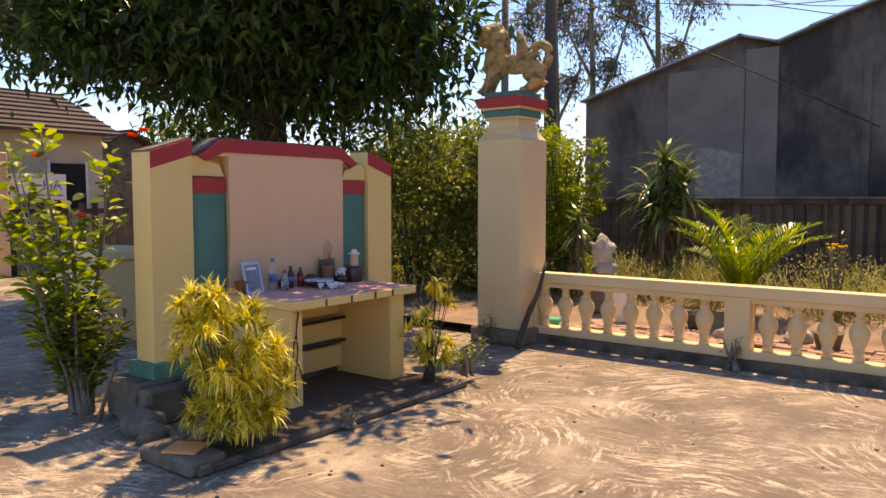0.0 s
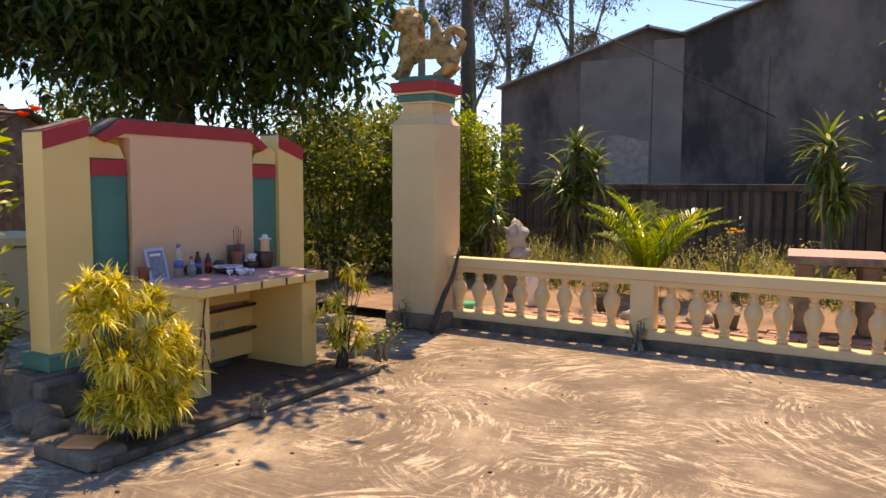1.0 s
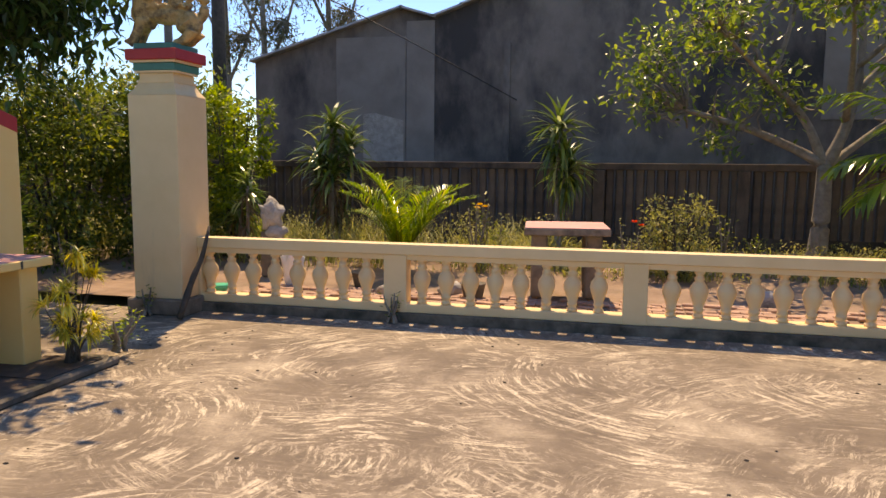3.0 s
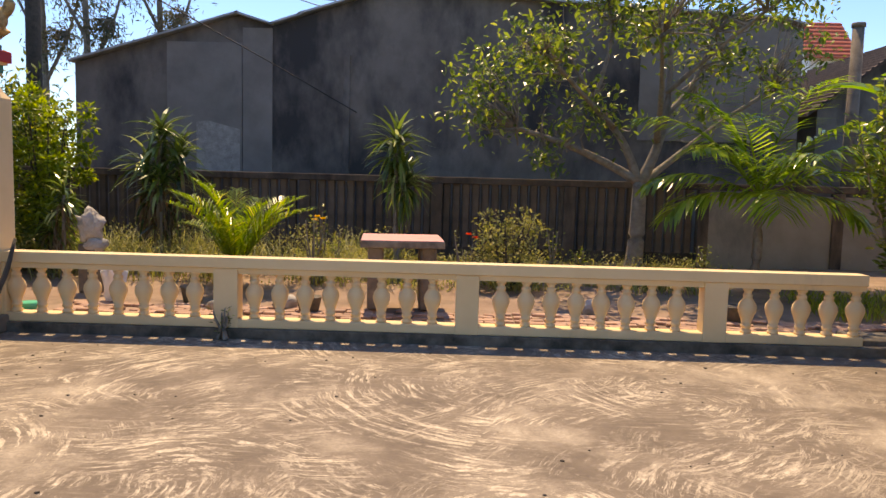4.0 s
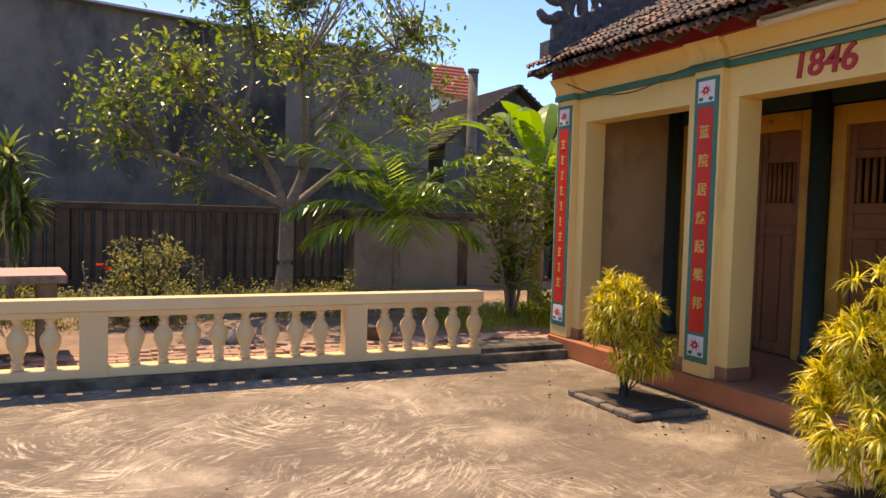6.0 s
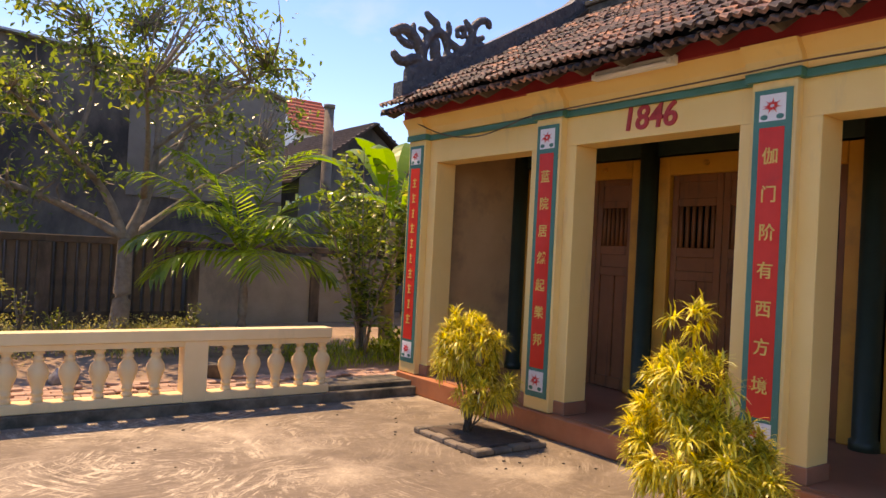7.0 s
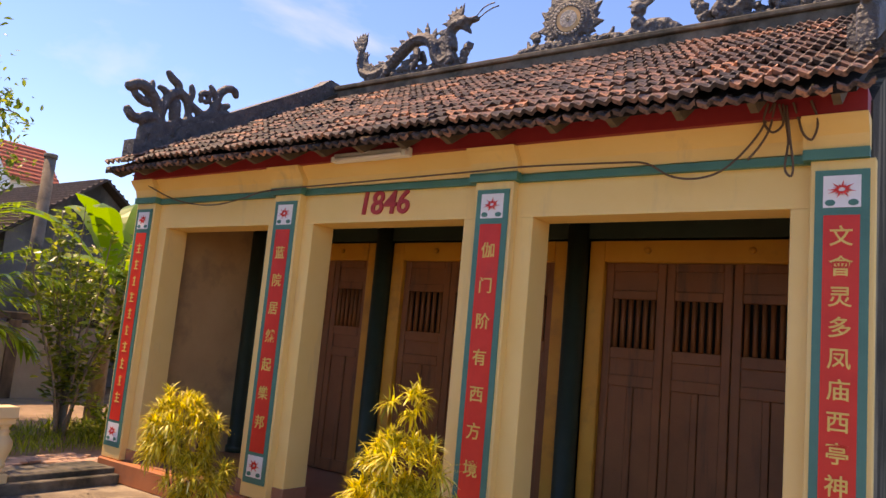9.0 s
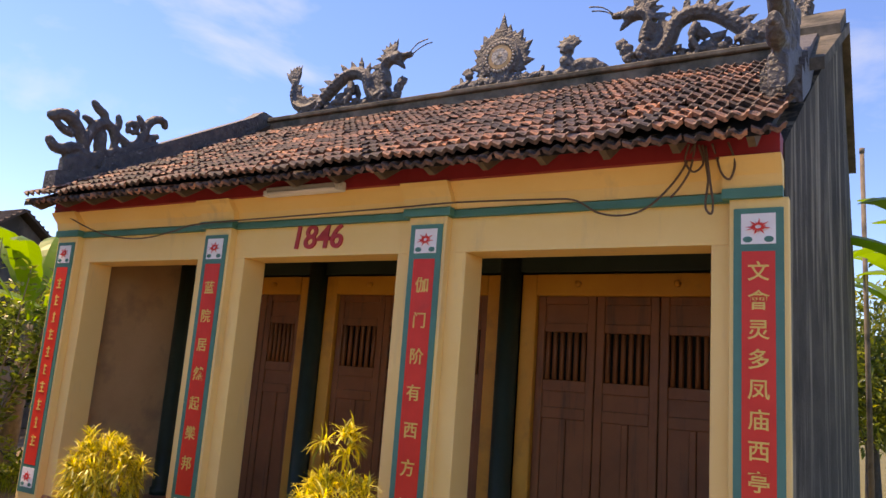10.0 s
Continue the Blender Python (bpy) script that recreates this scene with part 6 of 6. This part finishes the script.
# brick-edged beds below the dracaenas
for x, y in ((5.53, 3.98), (5.30, 1.50)):
    bed = thing("planting_bed", (x, y, 0), "low brick-edged planting bed with dark soil", "planter", "planting beds")
    part("soil", boxes((-.30, .30, -.38, .38, 0, .055), bevel=.01), M_SOIL, bed)
    for k in range(4):
        for s in (-1, 1):
            part("brick", boxes((-.40 + .2 * k + .004, -.20 + .2 * k - .004, s * .43 - .045, s * .43 + .045, 0, .042 + .012 * ((k + s) % 2)), bevel=.010), M_CONC, bed)
            part("brick", boxes((s * .35 - .045, s * .35 + .045, -.385 + .193 * k + .004, -.385 + .193 * (k + 1) - .004, 0, .042 + .012 * ((k + s) % 2)), bevel=.010), M_CONC, bed)

# litter on the cement
bm = bmesh.new()
rr = random.Random(4)
for k in range(150):
    if k < 90:
        x, y = rr.uniform(-2.7, 5.9), rr.uniform(.8, 5.85)
    elif k < 125:
        x, y = rr.uniform(4.9, 6.05), rr.uniform(1.2, 4.6)
    else:
        x, y = rr.uniform(-3.4, -2.2), rr.uniform(.5, 5.2)
    s = rr.uniform(.005, .013)
    blob(bm, (x, y, s * .35), (s * 1.3, s, s * .5), 1, .5, k)
tagged(part("litter", bm, M_DARKBARK), "small dead leaves and grit on the cement", "litter", kind="stuff")

# ---- cables and lamp on the temple ----
b = thing("tube_lamp", (6.035, 2.84, 3.225), "unlit fluorescent tube lamp below the eave", "lamp", turn=0)
part("housing", boxes((-.02, .0345, -.42, .42, -.01, .07), bevel=.008), M_PLASTIC_WHITE, b)
part("tube", tube(bmesh.new(), [(-.036, -.37, .012), (-.036, .37, .012)], .016, 10), M_WHITE, b)
for s in (-1, 1):
    part("socket", boxes((-.055, -.015, s * .39 - .02, s * .39 + .02, -.012, .035), bevel=.004), M_PLASTIC_WHITE, b)
M_WIRE = surf("brown_wire", (0.09, 0.05, 0.03), (0.14, 0.08, 0.05), 9, .6, .1, 60)
for pts in ([(6.06, 6.38, 3.31), (6.13, 5.97, 3.12), (6.14, 5.50, 2.98), (6.14, 4.98, 2.93), (6.13, 4.52, 2.98), (6.10, 4.13, 3.03), (6.14, 3.06, 3.06), (6.10, 1.89, 3.065), (6.10, 1.39, 3.075), (6.14, .72, 3.067), (6.14, .48, 3.046),
             (6.14, .32, 2.953), (6.14, .17, 2.922), (6.14, .02, 2.947), (6.14, -.11, 3.04), (6.12, -.24, 3.19), (6.05, -.33, 3.34)],
            [(6.05, -.38, 3.33), (6.08, -.40, 3.20), (6.10, -.407, 3.10), (6.11, -.39, 2.95), (6.11, -.424, 2.896), (6.10, -.437, 2.96), (6.08, -.42, 3.12), (6.05, -.40, 3.32)],
            [(6.04, -.44, 3.33), (6.08, -.458, 3.257), (6.09, -.49, 3.147), (6.09, -.54, 3.108), (6.08, -.568, 3.21), (6.04, -.535, 3.33)],
            [(6.04, -.30, 3.34), (6.08, -.27, 3.24), (6.09, -.32, 3.17), (6.08, -.38, 3.22), (6.04, -.36, 3.33)],
            [(6.04, -.34, 3.34), (6.10, -.30, 3.20), (6.12, -.24, 3.10), (6.13, -.17, 3.02)]):
    solid("cable", tube(bmesh.new(), curve_pts(pts, 70), .0075, 5), M_WIRE, "thin brown cable strung along the temple frieze", "cable", group="temple cables")
for k in range(7):
    rr = random.Random(k)
    a = Vector((6.9 + .1 * k, 5.9 - .25 * k, roof_z(6.9 + .1 * k) + .12))
    solid("dry_twig", tube(bmesh.new(), curve_pts([a, a + Vector((.2, rr.uniform(-.4, .3), .05)), a + Vector((.5, rr.uniform(-.8, .4), .22))], 8), .007, 4), M_BARK, "dry grey twig lying on the roof", "twig", group="roof twigs")


# ---- beyond: houses, poles, lines ----
def pole(at, hh, r0, label, mt=M_CONC):
    b = thing("utility_pole", at, label, "pole", "utility poles")
    part("shaft", lathe(bmesh.new(), [(r0, 0), (r0 * .8, hh)], seg=12), mt, b)
    part("cap", lathe(bmesh.new(), [(r0 * .95, hh), (r0 * .95, hh + .08)], seg=12), mt, b)


pole((8.45, 13.2, 0), 4.65, .13, "grey cement chimney pole behind the fence")
pole((-10.0, 18.0, 0), 11, .2, "dark tall pole among the gum trees", M_DARKBARK)
pole((-11.9, 18.5, 0), 10, .13, "grey pole behind the gate pillar", M_CONC)
pole((14.0, -1.2, 0), 5.7, .04, "thin grey pole beyond the gable", M_CONC)
LINES = [[(-14, 8.4, 9.5), (-4.05, 12.0, 4.48), (-1.07, 13.9, 2.91)], [(-40, 24, 9), (-11.9, 18.5, 8.2), (-4, 16.6, 6.4), (.4, 15, 5.45)], [(-40, 24.2, 8.6), (-11.9, 18.5, 7.7), (-4, 16.5, 6.0), (.2, 14.8, 5.4)], [(-40, 23, 7.8), (-11.9, 18.4, 7.1), (-5, 16.6, 6.2), (-1.6, 14.6, 5.05)], [(-40, 23, 10.5), (-11.9, 18.4, 9.3), (-3, 15.6, 5.7), (.5, 14.1, 5.3)]]
for pts in LINES:
    solid("power_line", tube(bmesh.new(), curve_pts(pts, 30), .011, 5), M_CABLE, "black overhead power line", "cable", group="power lines")

M_REDROOF = surf("red_roof_tile", (0.50, 0.10, 0.05), (0.60, 0.15, 0.08), 8.0, .7, .3, 30)
M_OLDROOF = surf("old_roof_tile", (0.065, 0.045, 0.037), (0.13, 0.085, 0.065), 10.0, .9, .5, 25, stain=(.07, .05, .04), stain_range=(.45, .65))
M_HOUSEWALL = surf("pale_house_wall", (.55, .46, .33), (.64, .55, .41), 2, .85, .1, 40, stain=(.35, .28, .2))


def house(at, label, w, d, z_eave, z_ridge, wall, rf, turn=0.0, along="x", courses=9):
    """A small gabled house: walls, two roof slopes with raised courses, windows and a door."""
    b = thing("house", at, label, "house", turn=turn)
    part("wall", prism(bmesh.new(), [(-d / 2, 0), (d / 2, 0), (d / 2, z_eave), (0, z_ridge - .05), (-d / 2, z_eave)], -w / 2, w / 2, "x"), wall, b)
    for s in (-1, 1):
        r = part("roof_slope", prism(bmesh.new(), [(s * (d / 2 + .35), z_eave - .16), (0, z_ridge), (0, z_ridge + .07), (s * (d / 2 + .35), z_eave - .09)], -w / 2 - .3, w / 2 + .3, "x"), rf, b)
        for k in range(courses):
            t = (k + .5) / courses
            part("tile_course", boxes((-w / 2 - .3, w / 2 + .3, min(s * (d / 2 + .35) * (1 - t) - .03, s * (d / 2 + .35) * (1 - t) + .03), max(s * (d / 2 + .35) * (1 - t) - .03, s * (d / 2 + .35) * (1 - t) + .03), z_eave - .09 + (z_ridge + .16 - z_eave) * t - .02, z_eave - .09 + (z_ridge + .16 - z_eave) * t + .03)), rf, r)
    for x in (-w * .28, w * .28):
        wd = part("window", boxes((x - .4, x + .4, -d / 2 - .03, -d / 2 + .02, z_eave * .4, z_eave * .75)), M_DARK, b)
        for s in (-1, 1):
            part("window_jamb", boxes((x + s * .425 - .025, x + s * .425 + .025, -d / 2 - .05, -d / 2 + .02, z_eave * .38, z_eave * .77)), M_WHITE, wd)
    return b


house((-19, 5.9, 0), "pale yellow house with old brown tile roof", 3.8, 5.4, 3.25, 4.3, M_HOUSEWALL, M_OLDROOF, turn=90)
house((-20, 9.6, 0), "small grey outhouse with a dark gable", 3.2, 2.8, 2.6, 3.45, M_CONC, M_OLDROOF, turn=0)
house((16.2, 32, 0), "white house with bright red tile roof", 1.6, 3.0, 7.1, 8.7, M_WHITE, M_REDROOF)
house((11.2, 18.5, 0), "old low house with dark weathered tile roof", 4.6, 4.0, 3.4, 5.0, M_HALL, M_OLDROOF, turn=90, courses=18)
b = thing("banner_sign", (-15.9, 6.0, 0), "white banner with coloured lettering on the yard fence", "banner")
part("cloth", boxes((0, .02, -.75, .72, 1.62, 2.18)), M_WHITE, b)
lettering("letters", "HA", .30, M_BLUE, Matrix.Translation((.024, .42, 1.93)) @ pose(0, 0, 0, 90, 0, 90), b, "blue capital letters")
part("line_bar", boxes((.0205, .026, -.3, .65, 1.70, 1.73)), M_BLUE, b)
part("emblem", boxes((.0205, .026, -.72, -.45, 1.72, 1.80), (.0205, .026, -.72, -.42, 2.05, 2.12)), M_TEAL, b)
yf = thing("yard_fence", (-15.9, 7, 0), "dark yard fence of upright bars", "fence")
for k in range(40):
    part("bar", boxes((-.03, 0, -6 + .3 * k, -5.86 + .3 * k, 0, 1.55)), M_FENCE, yf)
part("rail", boxes((-.06, -.031, -6, 6, 1.3, 1.42)), M_FENCE, yf)
part("gate_post", boxes((-.2, .2, -1.95, -1.55, 0, 2.6), bevel=.02), M_PEACH, yf, "peach gate post")
b = thing("garden_urn", (-7.6, 3.2, 0), "cream masonry planter box behind the screen", "planter")
part("body", boxes((-.5, .5, -.4, .4, 0, .95), bevel=.02), M_PALE, b)
part("rim", boxes((-.56, .56, -.46, .46, .95, 1.05), bevel=.01), M_PALE, b)


# ---- roof tiles and garden bricks ----
def tile_material(name, island):
    m = bpy.data.materials.new(name)
    m.use_nodes = True
    n, l = m.node_tree.nodes, m.node_tree.links
    b = n["Principled BSDF"]
    src = n.new("ShaderNodeNewGeometry").outputs["Random Per Island"] if island else n.new("ShaderNodeObjectInfo").outputs["Random"]
    r = n.new("ShaderNodeValToRGB")
    e = r.color_ramp.elements
    e[0].color, e[1].color = (0.045, 0.032, 0.028, 1), (0.58, 0.24, 0.12, 1)
    for p, c in ((.25, (0.10, 0.062, 0.05, 1)), (.65, (0.235, 0.125, 0.09, 1)), (.88, (0.36, 0.175, 0.115, 1))):
        e.new(p).color = c
    l.new(src, r.inputs["Fac"])
    tc, n1, rp, mx = n.new("ShaderNodeTexCoord"), n.new("ShaderNodeTexNoise"), n.new("ShaderNodeValToRGB"), n.new("ShaderNodeMix")
    mx.data_type = "RGBA"
    n1.inputs["Scale"].default_value, n1.inputs["Detail"].default_value, n1.inputs["Roughness"].default_value = 14.0, 7.0, .65
    l.new(tc.outputs["Object"], n1.inputs["Vector"])
    rp.color_ramp.elements[0].position, rp.color_ramp.elements[1].position = .46, .62
    l.new(n1.outputs["Fac"], rp.inputs["Fac"])
    l.new(rp.outputs["Color"], mx.inputs["Factor"])
    l.new(r.outputs["Color"], mx.inputs["A"])
    mx.inputs["B"].default_value = (0.028, 0.022, 0.022, 1)
    l.new(mx.outputs["Result"], b.inputs["Base Color"])
    bp = n.new("ShaderNodeBump")
    bp.inputs["Strength"].default_value, bp.inputs["Distance"].default_value = .4, .006
    l.new(n1.outputs["Fac"], bp.inputs["Height"])
    l.new(bp.outputs["Normal"], b.inputs["Normal"])
    b.inputs["Roughness"].default_value = .72
    return m


def tile_shape(w=.180, L=.36):
    """An interlocking clay tile with two rolls and a thick front lip: along -x is down the slope."""
    n = 13
    prof = [(-.5 + i / (n - 1), .0125 * math.cos(4 * math.pi * i / (n - 1)) + .003 * math.sin(8 * math.pi * i / (n - 1))) for i in range(n)]
    v, f = [], []
    for x, lift in ((-L * .5 + .010, -.020), (-L * .5, .010), (-L * .5 + .03, .020), (L * .5, -.014)):
        v += [(x, u * w, z + lift) for u, z in prof]
    for r in range(3):
        for i in range(n - 1):
            a = r * n + i
            f.append((a, a + n, a + n + 1, a + 1))
    return np.array(v, float), f


TV, TF = tile_shape()
ANG = math.atan(SL)
ROWS, COLS = 15, 40
STEP, WIDE = 3.3 / math.cos(ANG) / ROWS, 7.20 / COLS
tiles = bpy.data.meshes.new("tile")
tiles.from_pydata(TV.tolist(), [], TF)
tiles.materials.append(tile_material("clay_tile", False))
rr = random.Random(12)
near, vs, fs = [], [], []
for i in range(ROWS):
    for j in range(COLS):
        s = STEP * i + .17
        y = -.88 + WIDE * (j + .5) + rr.uniform(-.006, .006)
        x = E0 + s * math.cos(ANG)
        z = Z0 + s * math.sin(ANG) + .042 + rr.uniform(-.008, .008) + .022 * noise.noise(Vector((y * .8, s * .7, 2)))
        if i == 0:
            z += rr.uniform(-.015, .01)
        m = pose(x, y, z, rr.uniform(-3, 3), -math.degrees(ANG) + 3.5 + rr.uniform(-1.5, 1.8), rr.uniform(-2.5, 2.5))
        if i < 7:
            near.append(m)
        else:
            a = np.array(m)
            base = len(vs)
            vs += (TV @ a[:3, :3].T + a[:3, 3]).tolist()
            fs += [tuple(base + k for k in g) for g in TF]
pieces("tile", tiles, near, roof)
me = bpy.data.meshes.new("upper_tiles")
me.from_pydata(vs, [], fs)
me.materials.append(tile_material("clay_tile_joined", True))
up = new("upper_tiles", me)
up.parent = roof
tagged(up, kind="stuff")
# under-course along the eave
eave = []
for j in range(COLS):
    eave.append(pose(E0 + .18, -.88 + WIDE * (j + rr.uniform(.35, .65)), Z0 + .045, rr.uniform(-4, 4), -math.degrees(ANG) + rr.uniform(1, 7), rr.uniform(-4, 4)))
pieces("eave_tile", tiles, eave, roof)

# worn brick paving behind the balustrade
paving = thing("brick_paving", (0, 0, 0), "worn pink brick paving sunk in the earth", "paving", kind="structure")
bm = bmesh.new()
box(bm, -.105, .105, -.05, .05, 0, .03, .006)
bk = mesh_of(bm, "brick")
bk.materials.append(M_BRICK)
spots = []
for i in range(46):
    for j in range(9):
        if rr.random() < .34:
            continue
        x, y = -3.3 + .222 * i + (.11 if j % 2 else 0), 6.30 + .112 * j
        spots.append(pose(x, y, .062 + rr.uniform(0, .012) + .012 * (j > 2), rr.uniform(-3, 3), rr.uniform(-3, 3), rr.uniform(-4, 4)))
pieces("brick", bk, spots[:300], paving)
